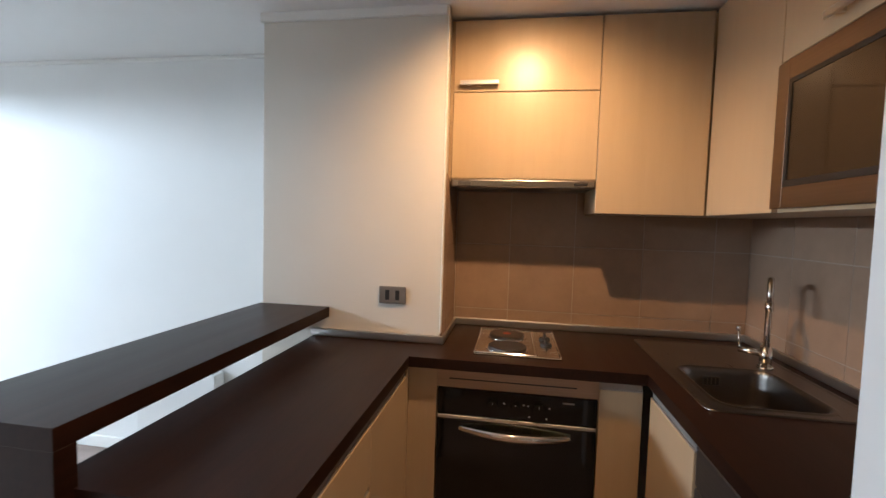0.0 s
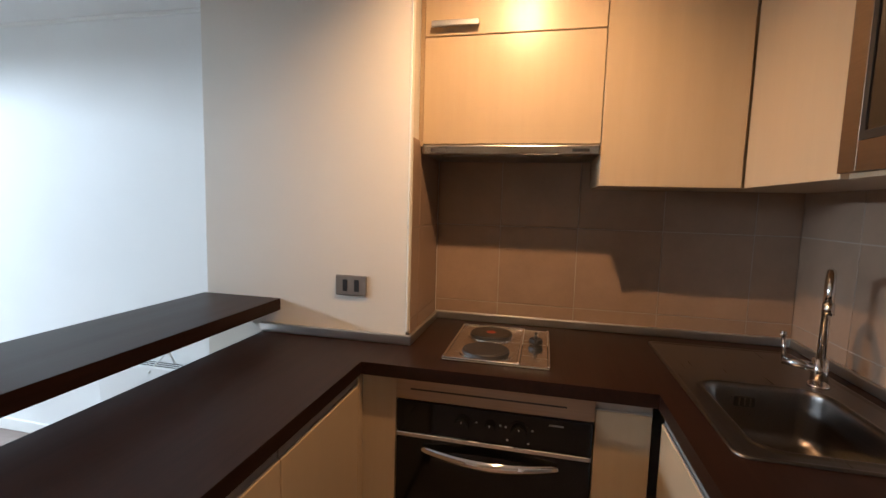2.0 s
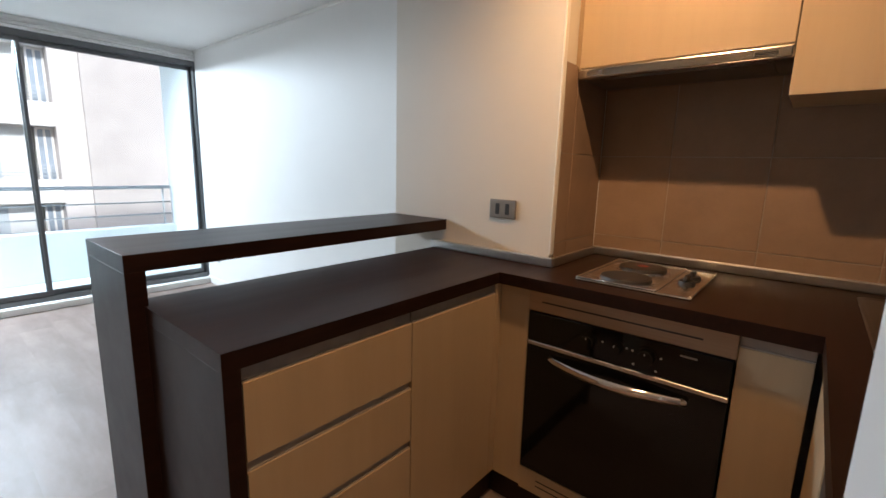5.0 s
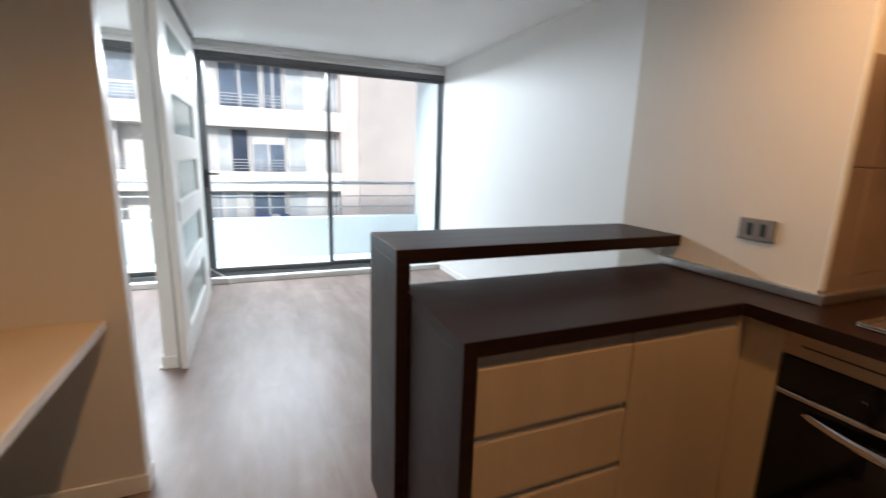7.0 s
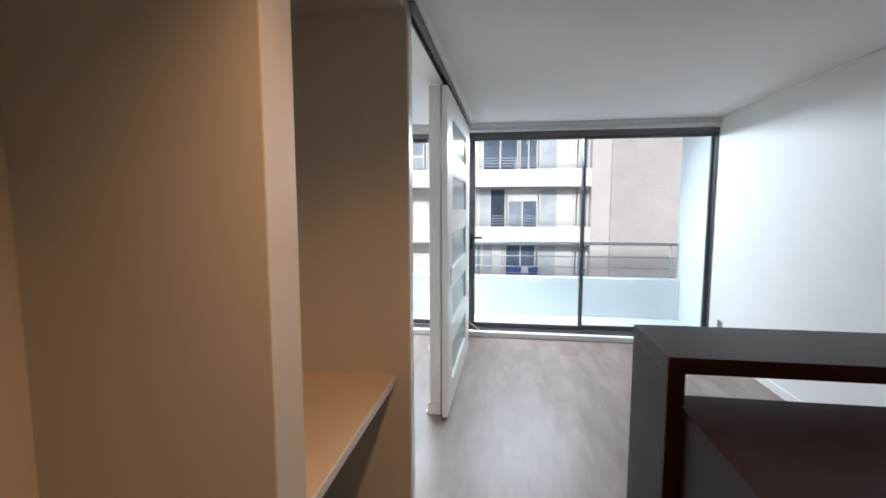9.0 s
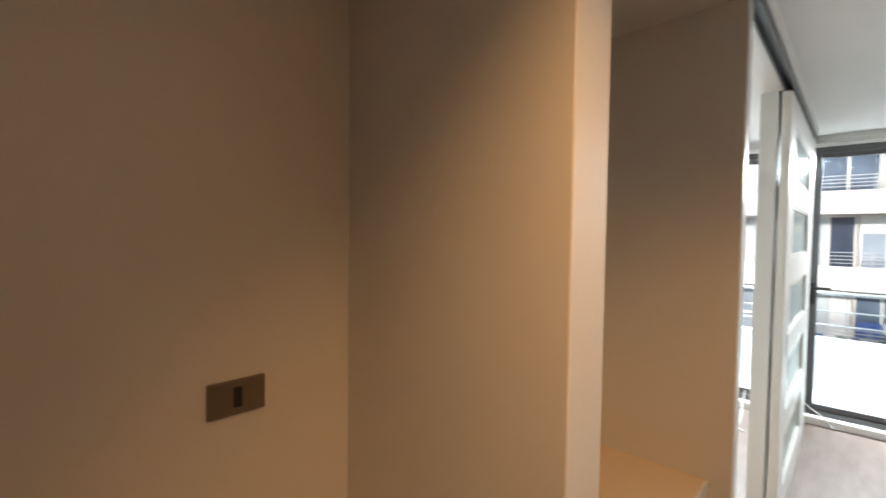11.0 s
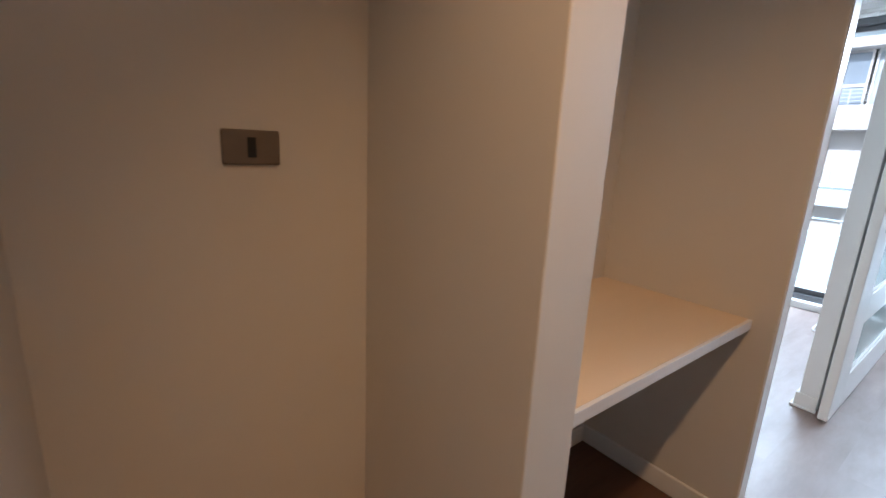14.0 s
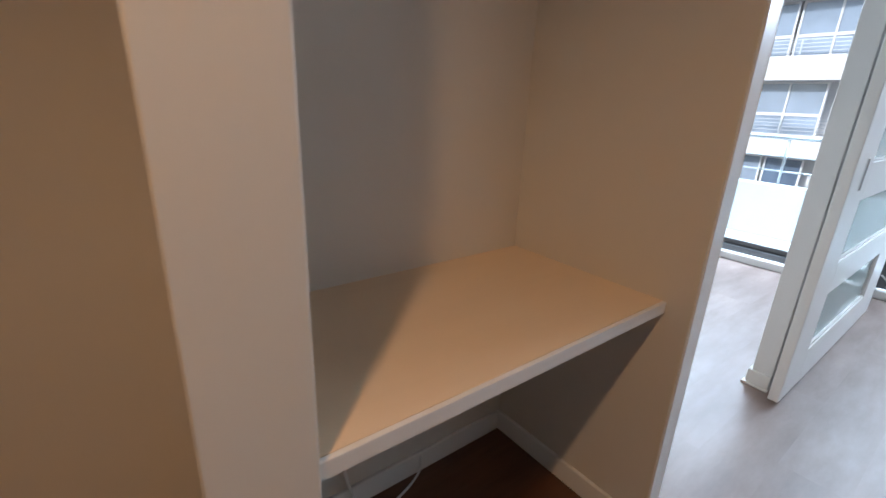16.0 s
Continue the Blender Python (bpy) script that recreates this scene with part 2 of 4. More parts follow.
M_CLOTH_RED = plain("dull_red_cloth", (0.38, 0.16, 0.15), 0.9, 0.0, 0.3, 4)
M_CLOTH_GREEN = plain("dull_green_cloth", (0.20, 0.27, 0.19), 0.9, 0.0, 0.3, 4)
M_CURTAIN = plain("white_curtain", (0.70, 0.70, 0.69), 0.8, 0.0, 0.15, 5)
M_GROUND = plain("asphalt", (0.055, 0.055, 0.055), 0.9, 0.0, 0.3, 1)


# ---- building helpers ----
def bx(bm, x0, x1, y0, y1, z0, z1, bevel=0.0, segments=1):
    """Adds a box to bm, with its edges rounded by bevel."""
    vs = [bm.verts.new((x, y, z)) for x in (x0, x1) for y in (y0, y1) for z in (z0, z1)]
    fs = [bm.faces.new([vs[i] for i in q]) for q in ((0, 1, 3, 2), (4, 6, 7, 5), (0, 4, 5, 1), (2, 3, 7, 6), (0, 2, 6, 4), (1, 5, 7, 3))]
    if bevel:
        es = list({e for f in fs for e in f.edges})
        bmesh.ops.bevel(bm, geom=es, offset=bevel, segments=segments, affect="EDGES", profile=0.5)
    return bm


def box(x0, x1, y0, y1, z0, z1, bevel=0.0, segments=1):
    return bx(bmesh.new(), x0, x1, y0, y1, z0, z1, bevel, segments)


def cyl(bm, p, q, r, r2=None, n=20):
    """Adds a closed cylinder or cone from p to q."""
    p, q = Vector(p), Vector(q)
    d = q - p
    m = Matrix.Translation((p + q) / 2) @ d.to_track_quat("Z", "Y").to_matrix().to_4x4()
    bmesh.ops.create_cone(bm, cap_ends=True, segments=n, radius1=r, radius2=r if r2 is None else r2, depth=d.length, matrix=m)
    return bm


def tube(bm, points, r, n=10):
    """Adds a round bar bent along points."""
    pts = [Vector(p) for p in points]
    rings = []
    side = None
    for i, p in enumerate(pts):
        d = (pts[min(i + 1, len(pts) - 1)] - pts[max(i - 1, 0)]).normalized()
        if side is None:
            side = d.orthogonal().normalized()
        side = (side - d * side.dot(d)).normalized()
        up = d.cross(side)
        rings.append([bm.verts.new(p + r * (math.cos(a) * side + math.sin(a) * up)) for a in (2 * math.pi * k / n for k in range(n))])
    for a, b in zip(rings, rings[1:]):
        for k in range(n):
            bm.faces.new((a[k], a[(k + 1) % n], b[(k + 1) % n], b[k]))
    bm.faces.new(rings[0][::-1])
    bm.faces.new(rings[-1])
    return bm


def mesh_of(name, bm, material, smooth=False):
    bmesh.ops.recalc_face_normals(bm, faces=bm.faces)
    me = bpy.data.meshes.new(name)
    bm.to_mesh(me)
    bm.free()
    me.materials.append(material)
    if smooth:
        for p in me.polygons:
            p.use_smooth = len(p.vertices) <= 4
    return me


def part(name, bm, material, parent, label="", smooth=False):
    ob = new(name, mesh_of(name, bm, material, smooth))
    ob.parent = parent
    up = parent
    off = Vector((0, 0, 0))
    while up is not None:
        off += up.location
        up = up.parent
    ob.data.transform(Matrix.Translation(-off))
    return tagged(ob, label)


def thing(name, at, label, category, group=""):
    ob = new(name)
    ob.location = at
    ob.empty_display_size = 0.1
    return tagged(ob, label, category, group)


def solid(name, bm, material, label, category, kind="structure"):
    return tagged(new(name, mesh_of(name, bm, material)), label, category, kind=kind)


def wall(name, x0, x1, y0, y1, z0, z1, label, material=None, bevel=0.0):
    return solid(name, box(x0, x1, y0, y1, z0, z1, bevel, 2), material or M_WALL, label, "wall")


# ---- the rooms ----
LW = 2.76       # wall behind the kitchen
LWL = 2.79      # wall of the living room
RX = 1.745      # wall behind the sink
wall("wall_living", WX, -0.442, LWL, LWL + 0.15, 0, CEIL, "plain white painted living room wall")
wall("wall_north", -0.442, RX, LW, LW + 0.15, 0, CEIL, "plain wall behind the hob")
wall("wall_east", RX, RX + 0.15, 1.14, LW + 0.15, 0, CEIL, "plain white wall behind the sink worktop")
# never in view; split off and darkened so less lamp light bounces into the kitchen
wall("wall_hall_end", RX, RX + 0.15, -2.55, 1.14, 0, CEIL, "unseen wall closing the hall, darkened to cut bounced light", M_HALL_END)
wall("wall_core_south", -0.775, RX, -2.55, -2.4, 0, CEIL, "plain white wall closing the service core")
wall("wall_pillar", -0.442, 0.366, 2.352, LWL, 0, CEIL, "cream painted pillar beside the hob", M_WALL_HALL, 0.004)
wall("wall_kitchen_end", 1.120, RX, 1.09, 1.190, 0, CEIL, "white wall end at the sink worktop", M_WALL, 0.004)
wall("wall_partition", WX, -1.815, 0.232, 0.307, 0, CEIL, "white partition wall behind the sliding door", M_WALL, 0.004)
wall("wall_lintel", -1.815, -0.70, 0.232, 0.326, 2.20, CEIL, "white lintel over the bedroom opening", M_TRIM)
wall("wall_niche_side", -0.775, -0.700, -2.4, 0.348, 0, CEIL, "cream painted wall at the shelf niche", M_WALL_HALL, 0.003)
wall("wall_niche_back", -0.700, 0.166, -0.45, -0.212, 0, CEIL, "cream painted back wall of the shelf niche", M_WALL_HALL)
nib = wall("wall_nib", 0.166, 0.291, -0.45, 0.298, 0, CEIL, "cream painted wall end between niche and alcove", M_WALL_HALL, 0.003)
for v in nib.data.vertices:      # its alcove side runs a little out of square
    if v.co.x > 0.2:
        v.co.x -= 0.045 * max(0.0, 0.298 - v.co.y) / 0.629
wall("wall_alcove_back", 0.232, 0.930, -0.45, -0.331, 0, CEIL, "cream painted alcove wall with two sockets", M_WALL_HALL)
wall("wall_alcove_end", 0.930, RX, -0.45, 0.300, 0, CEIL, "cream painted wall end beside the alcove", M_WALL_HALL, 0.004)
wall("wall_bedroom_south", WX, -0.775, -2.55, -2.4, 0, CEIL, "plain white bedroom wall")
wall("wall_window_head", WX - 0.15, WX, -2.55, LW + 0.15, 2.200, CEIL, "white strip of wall over the windows")
wall("wall_window_pier", WX - 0.15, WX, 0.205, 0.325, 0, 2.200, "white pier between the two windows")
wall("wall_window_south", WX - 0.15, WX, -2.55, -2.2, 0, 2.200, "white wall beside the bedroom window")
wall("wall_facade_above", WX - 0.15, RX + 0.15, -6, 6, 2.46, 9.0, "white outer wall of the storeys above", M_BALCONY)
solid("ceiling", box(WX - 0.15, RX + 0.15, -2.55, LW + 0.15, CEIL, 2.44), M_CEIL, "smooth white painted ceiling", "ceiling")
solid("ceiling_niche", box(-0.700, 0.166, -0.212, 0.335, 2.20, CEIL), M_WALL_HALL, "lowered cream ceiling over the niche", "ceiling")

# cornices and baseboards
def run(name, boxes, material, label, category="trim"):
    bm = bmesh.new()
    for b in boxes:
        bx(bm, *b, 0.003)
    return solid(name, bm, material, label, category)


run("trim_cornice_pillar", [(-0.452, 0.366, 2.338, 2.352, 2.250, CEIL), (-0.456, -0.442, 2.352, LWL, 2.250, CEIL)], M_TRIM, "narrow white cornice along the pillar top")
run("trim_cornice_living", [(WX, -0.456, LWL - 0.010, LWL, 2.268, CEIL)], M_TRIM, "narrow white cornice along the living room wall")
run("trim_corner_bead", [(0.366, 0.374, 2.345, 2.372, 0.945, CEIL)], M_TRIM, "white metal corner bead on the pillar edge")
run("baseboard_north", [(WX, -0.442, LWL - 0.014, LWL, 0, 0.07)], M_TRIM, "white baseboard along the living room wall", "baseboard")
run("baseboard_partition", [(-1.815, -1.798, 0.206, 0.310, 0, 0.012), (-1.815, -1.804, 0.220, 0.307, 0.012, 0.075), (-3.68, -1.815, 0.206, 0.232, 0, 0.012), (-3.68, -1.815, 0.220, 0.232, 0.012, 0.075)], M_TRIM, "white baseboard round the partition wall", "baseboard")
run("baseboard_niche", [(-0.700, -0.687, -0.212, 0.360, 0, 0.075), (-0.775, -0.700, 0.348, 0.360, 0, 0.075), (-0.687, 0.166, -0.212, -0.199, 0, 0.075)], M_TRIM, "white baseboard round the shelf niche", "baseboard")
run("baseboard_window", [(WX, WX + 0.05, -2.2, LWL - 0.014, 0, 0.055)], M_TRIM, "pale sill board under the windows", "baseboard")
run("trim_jamb", [(-0.765, -0.704, 0.348, 0.3505, 0.075, 2.20)], M_TRIM, "white edge strip of the bedroom opening")

# floor boards
floor = solid("floor", box(WX - 0.15, RX + 0.15, -2.55, LW + 0.15, -0.12, -0.006), M_GROOVE, "pale oak laminate floor boards", "floor")
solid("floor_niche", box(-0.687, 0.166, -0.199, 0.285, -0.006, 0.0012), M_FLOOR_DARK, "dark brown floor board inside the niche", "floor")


# ---- windows ----
def window(name, y0, y1, mullion, label):
    top = thing(name, (WX - 0.05, (y0 + y1) / 2, 0.055), label, "window")
    tagged(top, kind="structure")
    z0, z1 = 0.055, 2.200
    fr = bmesh.new()
    for b in ((y0, y0 + 0.04, z0, z1), (y1 - 0.035, y1, z0, z1), (y0 + 0.04, y1 - 0.035, z0, z0 + 0.045), (y0 + 0.04, y1 - 0.035, z1 - 0.05, z1)):
        bx(fr, WX - 0.12, WX - 0.02, b[0], b[1], b[2], b[3], 0.003)
    part("window_frame", fr, M_FRAME, top)
    edges = [y0 + 0.04, mullion, y1 - 0.035]
    for k in range(2):
        a, b, x = edges[k], edges[k + 1], WX - 0.05 - 0.034 * k
        a2, b2 = (a, b + 0.018) if k == 0 else (a - 0.018, b)
        sm = bmesh.new()
        w = 0.026
        for c in ((a2, a2 + w, z0 + 0.045, z1 - 0.05), (b2 - w, b2, z0 + 0.045, z1 - 0.05), (a2 + w, b2 - w, z0 + 0.045, z0 + 0.085), (a2 + w, b2 - w, z1 - 0.085, z1 - 0.05)):
            bx(sm, x - 0.014, x + 0.014, c[0], c[1], c[2], c[3], 0.002)
        sash = part("sash", sm, M_FRAME, top, "grey aluminium sliding sash")
        pane = part("pane", box(x - 0.003, x + 0.003, a2 + w, b2 - w, z0 + 0.085, z1 - 0.085), M_GLASS, sash, "clear window glass")
        pane.visible_shadow = False
    return top


win = window("window_1", 0.325, LWL + 0.02, 1.525, "large grey aluminium sliding window to the balcony")
lever = bmesh.new()
bx(lever, WX - 0.022, WX - 0.004, 0.338, 0.372, 0.955, 1.125, 0.003)
cyl(lever, (WX - 0.01, 0.355, 1.085), (WX + 0.035, 0.355, 1.085), 0.010)
bx(lever, WX + 0.024, WX + 0.04, 0.345, 0.475, 1.075, 1.096, 0.004)
part("window_handle", lever, M_BLACK, win, "black lever handle")
window("window_2", -2.2, 0.205, -1.02, "grey aluminium sliding window of the bedroom")


# curtain tracks with a few gliders
def curtain_track(y0, y1, gliders):
    z = 2.232
    t = thing("curtain_track", (WX + 0.02, (y0 + y1) / 2, z), "bare grey curtain track over the window", "curtain track")
    part("track", box(WX + 0.0005, WX + 0.036, y0, y1, z - 0.014, z + 0.014, 0.003), M_ALU, t)
    for y in gliders:
        g = bmesh.new()
        tilt = random.uniform(-0.006, 0.006)
        bx(g, WX + 0.012, WX + 0.026, y - 0.010, y + 0.010, z - 0.030, z - 0.014, 0.002)
        cyl(g, (WX + 0.019, y, z - 0.029), (WX + 0.021, y + tilt, z - 0.046), 0.005, 0.003, n=8)
        part("glider", g, M_CABLE, t, "white plastic curtain glider")


random.seed(4)
curtain_track(0.34, 2.78, [0.72, 0.76, 0.80, 0.83, 0.97, 1.01, 1.06, 1.09, 1.30, 1.66, 1.92, 1.97, 2.05, 2.09, 2.13, 2.33, 2.52, 2.56, 2.66])
curtain_track(-2.15, 0.19, [-1.5, -1.2, -0.9, -0.5, -0.2])


# ---- balcony and the street ----
BX = -4.82
solid("balcony_floor", box(BX - 0.14, WX - 0.15, -6, 3.0, -0.22, -0.02), M_BALCONY, "pale concrete balcony slab", "balcony")
solid("balcony_ceiling", box(BX - 0.14, WX - 0.15, -6, 3.0, 2.32, 2.46), M_BALCONY, "white soffit of the balcony above", "balcony")
solid("balcony_parapet", box(BX - 0.14, BX, -6, 2.90, -0.02, 0.493, 0.008), M_BALCONY, "low white rendered balcony parapet", "balcony")
solid("balcony_side_wall", box(BX - 0.14, WX - 0.15, 2.90, 3.02, -0.02, 2.32, 0.006), M_BALCONY, "white side wall of the balcony", "balcony")
rail = thing("balcony_rail", (BX - 0.07, 0, 0.493), "grey metal balcony rail on the parapet", "railing")
part("handrail", tube(bmesh.new(), [(BX - 0.07, -6, 0.935), (BX - 0.07, 2.88, 0.935)], 0.02, 12), M_RAIL, rail, smooth=True)
for z in (0.76, 0.62):
    part("bar", tube(bmesh.new(), [(BX - 0.07, -6, z), (BX - 0.07, 2.88, z)], 0.008, 8), M_RAIL, rail, smooth=True)
for y in (-5.2, -3.7, -2.2, -0.7, 2.80):
    part("post", cyl(bmesh.new(), (BX - 0.07, y, 0.485), (BX - 0.07, y, 0.93), 0.012, n=10), M_RAIL, rail, smooth=True)

solid("ground", box(-900, 900, -900, 900, -12.4, -12.0), M_GROUND, "asphalt street far below the balcony", "ground")
# the block of flats across the street
FX, ST, Z0, SH = -19.0, 2.57, -0.31, 0.79
flats = thing("apartment_building", (FX - 4, 0, -12), "white and beige block of flats across the street", "building")
part("wall", box(FX - 9, FX - 1.0, -26, 4.3, -12, 14), M_FACADE_WHITE, flats)
part("wall", box(FX - 9, FX - 0.05, 4.3, 5.1, -12, 14), M_FACADE_PINK, flats, "pinkish plain strip of wall")
part("wall", box(FX - 9, FX + 0.10, 5.1, 14, -12, 14), M_FACADE_BEIGE, flats, "beige plain end wall")
for s in range(-4, 6):
    z = Z0 + s * ST
    part("slab_band", box(FX - 1.0, FX, -26, 4.3, z, z + SH, 0.02), M_FACADE_WHITE, flats, "white balcony parapet band")


def far_window(z, a, b, kind):
    """A glazed bay behind a balcony: dark, pale, half blind, or open with one dark leaf."""
    top, mid, x = z + ST - SH - 0.01, (a + b) / 2, FX - 0.56
    if kind == "open":
        mid = a + 0.42 * (b - a)
    f = bmesh.new()
    for c in ((a, a + 0.06, z, top), (b - 0.06, b, z, top), (mid - 0.03, mid + 0.03, z, top - 0.07), (a + 0.06, b - 0.06, top - 0.07, top)):
        bx(f, x - 0.06, x + 0.04, *c)
    if kind == "transom":
        bx(f, x - 0.05, x + 0.03, a + 0.06, b - 0.06, z + 0.62, z + 0.72)
    w = part("window", f, M_FACADE_WHITE, flats, "white framed balcony window")
    left, right = {"dark": (M_FAR_GLASS, M_FAR_GLASS), "pale": (M_FAR_GLASS_PALE, M_FAR_GLASS_PALE), "blind": (M_FAR_GLASS_MID, M_FAR_GLASS),
                   "open": (M_FAR_GLASS_PALE, M_FAR_GLASS_DEEP), "mid": (M_FAR_GLASS_MID, M_FAR_GLASS_MID), "transom": (M_FAR_GLASS_MID, M_FAR_GLASS_MID)}[kind]
    for c, d, m in ((a + 0.06, mid - 0.03, left), (mid + 0.03, b - 0.06, right)):
        part("pane", box(x - 0.03, x, c, d, z, top - 0.07), m, w)
    if kind == "blind":
        part("blind", box(x + 0.002, x + 0.02, a + 0.06, b - 0.06, top - 0.62, top - 0.07), M_CURTAIN, w, "white half drawn blind")
    if kind == "pale":
        part("curtain", box(x + 0.002, x + 0.02, mid + 0.03, b - 0.12, z, top - 0.08), M_CURTAIN, w, "white drawn curtain")


BAYS = {1: [(-0.95, -0.50, "pale"), (-0.47, 1.15, "dark"), (1.20, 2.02, "dark"), (2.08, 3.72, "pale"), (3.80, 4.28, "mid")],
        0: [(-0.95, -0.66, "pale"), (-0.63, 0.62, "open"), (0.68, 2.05, "blind"), (2.10, 3.72, "pale"), (3.80, 4.28, "mid")],
        -1: [(-0.95, -0.50, "mid"), (-0.47, 0.55, "pale"), (0.60, 2.00, "dark"), (2.08, 3.72, "pale"), (3.80, 4.28, "mid")]}
random.seed(11)
for s in range(-2, 4):
    z = Z0 + s * ST + SH
    bays = list(BAYS.get(s, BAYS[1]))
    y = -1.05
    while y > -14:
        w = random.uniform(1.2, 2.2)
        bays.append((y - w, y, random.choice(("transom", "transom", "mid", "pale", "dark"))))
        y -= w + random.choice((0.08, 0.5, 1.1))
    rl = bmesh.new()
    for h in (0.14, 0.26, 0.38, 0.50):
        bx(rl, FX - 0.12, FX - 0.09, -16, 4.25, z + h - 0.012, z + h + 0.012)
    for k in range(14):
        bx(rl, FX - 0.12, FX - 0.09, -15.5 + k * 1.5, -15.46 + k * 1.5, z, z + 0.50)
    part("railing", rl, M_RAIL, flats, "thin metal balcony railing")
    for a, b, kind in bays:
        far_window(z, a, b, kind)

# washing and clutter on the balconies across the street
z = Z0 - ST + SH
for a, b, hang, m in ((0.72, 1.30, 0.55, M_CLOTH_BLUE), (1.36, 1.66, 0.34, M_CURTAIN), (1.74, 2.08, 0.62, M_CLOTH_BLUE)):
    cloth = bmesh.new()
    n = 10
    front = [[cloth.verts.new((FX - 0.22 + 0.025 * math.sin(1.9 * k) + dx, a + (b - a) * k / n, z + h + 0.015 * math.sin(2.3 * k))) for k in range(n + 1)] for dx, h in ((0.01, 0.78), (0.01, 0.78 - hang), (-0.01, 0.78 - hang), (-0.01, 0.78))]
    for r, q in zip(front, front[1:] + front[:1]):
        for k in range(n):
            cloth.faces.new((r[k], r[k + 1], q[k + 1], q[k]))
    part("washing", cloth, m, flats, "cloth hung to dry on a balcony")
random.seed(5)
for k in range(12):
    y = -0.45 + 0.20 * k + random.uniform(-0.05, 0.05)
    h, w = random.uniform(0.05, 0.16), random.uniform(0.06, 0.14)
    part("balcony_clutter", box(FX - 0.60, FX - 0.35, y - w, y + w, z, z + h + 0.10, 0.02), random.choice((M_CLOTH_BLUE, M_CURTAIN, M_CLOTH_RED, M_CLOTH_GREEN, M_CURTAIN)), flats)

# ---- sliding door leaf of the bedroom ----
leaf = thing("sliding_door", (-2.53, 0.345, 0.012), "white sliding door with five glass panes, pushed open", "door")
LY0, LY1, LX0, LX1 = 0.328, 0.366, -3.30, -1.738
PANES = [(2.045 - 0.40 * k, 2.045 - 0.40 * k - 0.262) for k in range(5)]
fr = bmesh.new()
bx(fr, LX0, -2.98, LY0, LY1, 0.012, 2.175, 0.003)
bx(fr, -1.985, LX1, LY0, LY1, 0.012, 2.175, 0.003)
zs = [2.175] + [v for p in PANES for v in p] + [0.012]
for hi, lo in zip(zs[::2], zs[1::2]):
    bx(fr, -2.98, -1.985, LY0, LY1, lo, hi)
part("door_frame", fr, M_DOOR, leaf)
for hi, lo in PANES:
    beads = bmesh.new()
    for b in ((-2.98, -2.968, lo, hi), (-1.997, -1.985, lo, hi), (-2.968, -1.997, lo, lo + 0.012), (-2.968, -1.997, hi - 0.012, hi)):
        bx(beads, b[0], b[1], LY0 + 0.008, LY1 - 0.006, b[2], b[3])
    p = part("pane", box(-2.968, -1.997, 0.346, 0.350, lo + 0.012, hi - 0.012), M_DOOR_GLASS, leaf, "greenish see-through glass pane")
    p.visible_shadow = False
    part("glazing_bead", beads, M_DOOR, leaf)
pull = bmesh.new()
for b in ((-1.905, -1.901, 0.885, 1.005), (-1.871, -1.867, 0.885, 1.005), (-1.901, -1.871, 0.885, 0.889), (-1.901, -1.871, 1.001, 1.005)):
    bx(pull, b[0], b[1], LY1, LY1 + 0.0025, b[2], b[3])
fp = part("flush_pull", pull, M_CHROME, leaf, "chrome rimmed flush pull")
part("cup", box(-1.901, -1.871, LY1, LY1 + 0.0006, 0.889, 1.001), M_ALU_DARK, fp)
track = thing("door_track", (-2.0, 0.345, 2.18), "grey aluminium sliding door track on the lintel", "door track")
tb = bmesh.new()
bx(tb, -3.35, -0.72, 0.332, 0.338, 2.190, 2.232)
bx(tb, -3.35, -0.72, 0.338, 0.372, 2.224, 2.232)
bx(tb, -3.35, -0.72, 0.368, 0.374, 2.185, 2.224, 0.001)
part("rail", tb, M_FRAME, track)
part("cover", box(-3.35, -0.72, 0.332, 0.380, 2.234, CEIL, 0.002), M_TRIM, track, "white cover board")

# ---- recessed ceiling lights ----
for x, y, glow in ((0.70, 1.860, M_BULB_KITCHEN), (0.73, 0.835, M_BULB_HALL)):
    dl = thing("downlight", (x, y, CEIL), "round recessed ceiling spotlight, lit warm", "ceiling light", "recessed downlights")
    ring = bmesh.new()
    n = 32
    prof = ((0.033, 0.0), (0.033, -0.004), (0.040, -0.006), (0.046, -0.004), (0.046, 0.0))
    vv = [[ring.verts.new((x + r * math.cos(2 * math.pi * k / n), y + r * math.sin(2 * math.pi * k / n), CEIL + h)) for r, h in prof] for k in range(n)]
    for k in range(n):
        for j in range(len(prof) - 1):
            ring.faces.new((vv[k][j], vv[(k + 1) % n][j], vv[(k + 1) % n][j + 1], vv[k][j + 1]))
    part("ring", ring, M_CHROME, dl, "chrome trim ring", True)
    part("bulb", cyl(bmesh.new(), (x, y, CEIL - 0.003), (x, y, CEIL - 0.0005), 0.032, n=24), glow, dl, "glowing halogen bulb")

# ---- peninsula: worktop, bar, cabinets ----
PX0, PX1, PY = -0.195, 0.285, 1.207      # worktop of the peninsula
CT, CB = 0.900, 0.860
top = thing("worktop", (0.6, 2.3, CB), "dark wenge laminate kitchen worktop in a U shape", "worktop")
part("peninsula_top", box(PX0, PX1, PY, 2.3500, CB, CT), M_WENGE, top)
part("waterfall_end", box(PX0, PX1, PY, PY + 0.036, 0.0, CB, 0.0007), M_WENGE, top, "dark end panel down to the floor")
part("back_top", box(PX1, 1.146, 2.150, LW - 0.004, CB, CT), M_WENGE, top)
SX0, SX1, SY0, SY1 = 1.245, 1.655, 1.885, 2.640     # cut-out under the sink
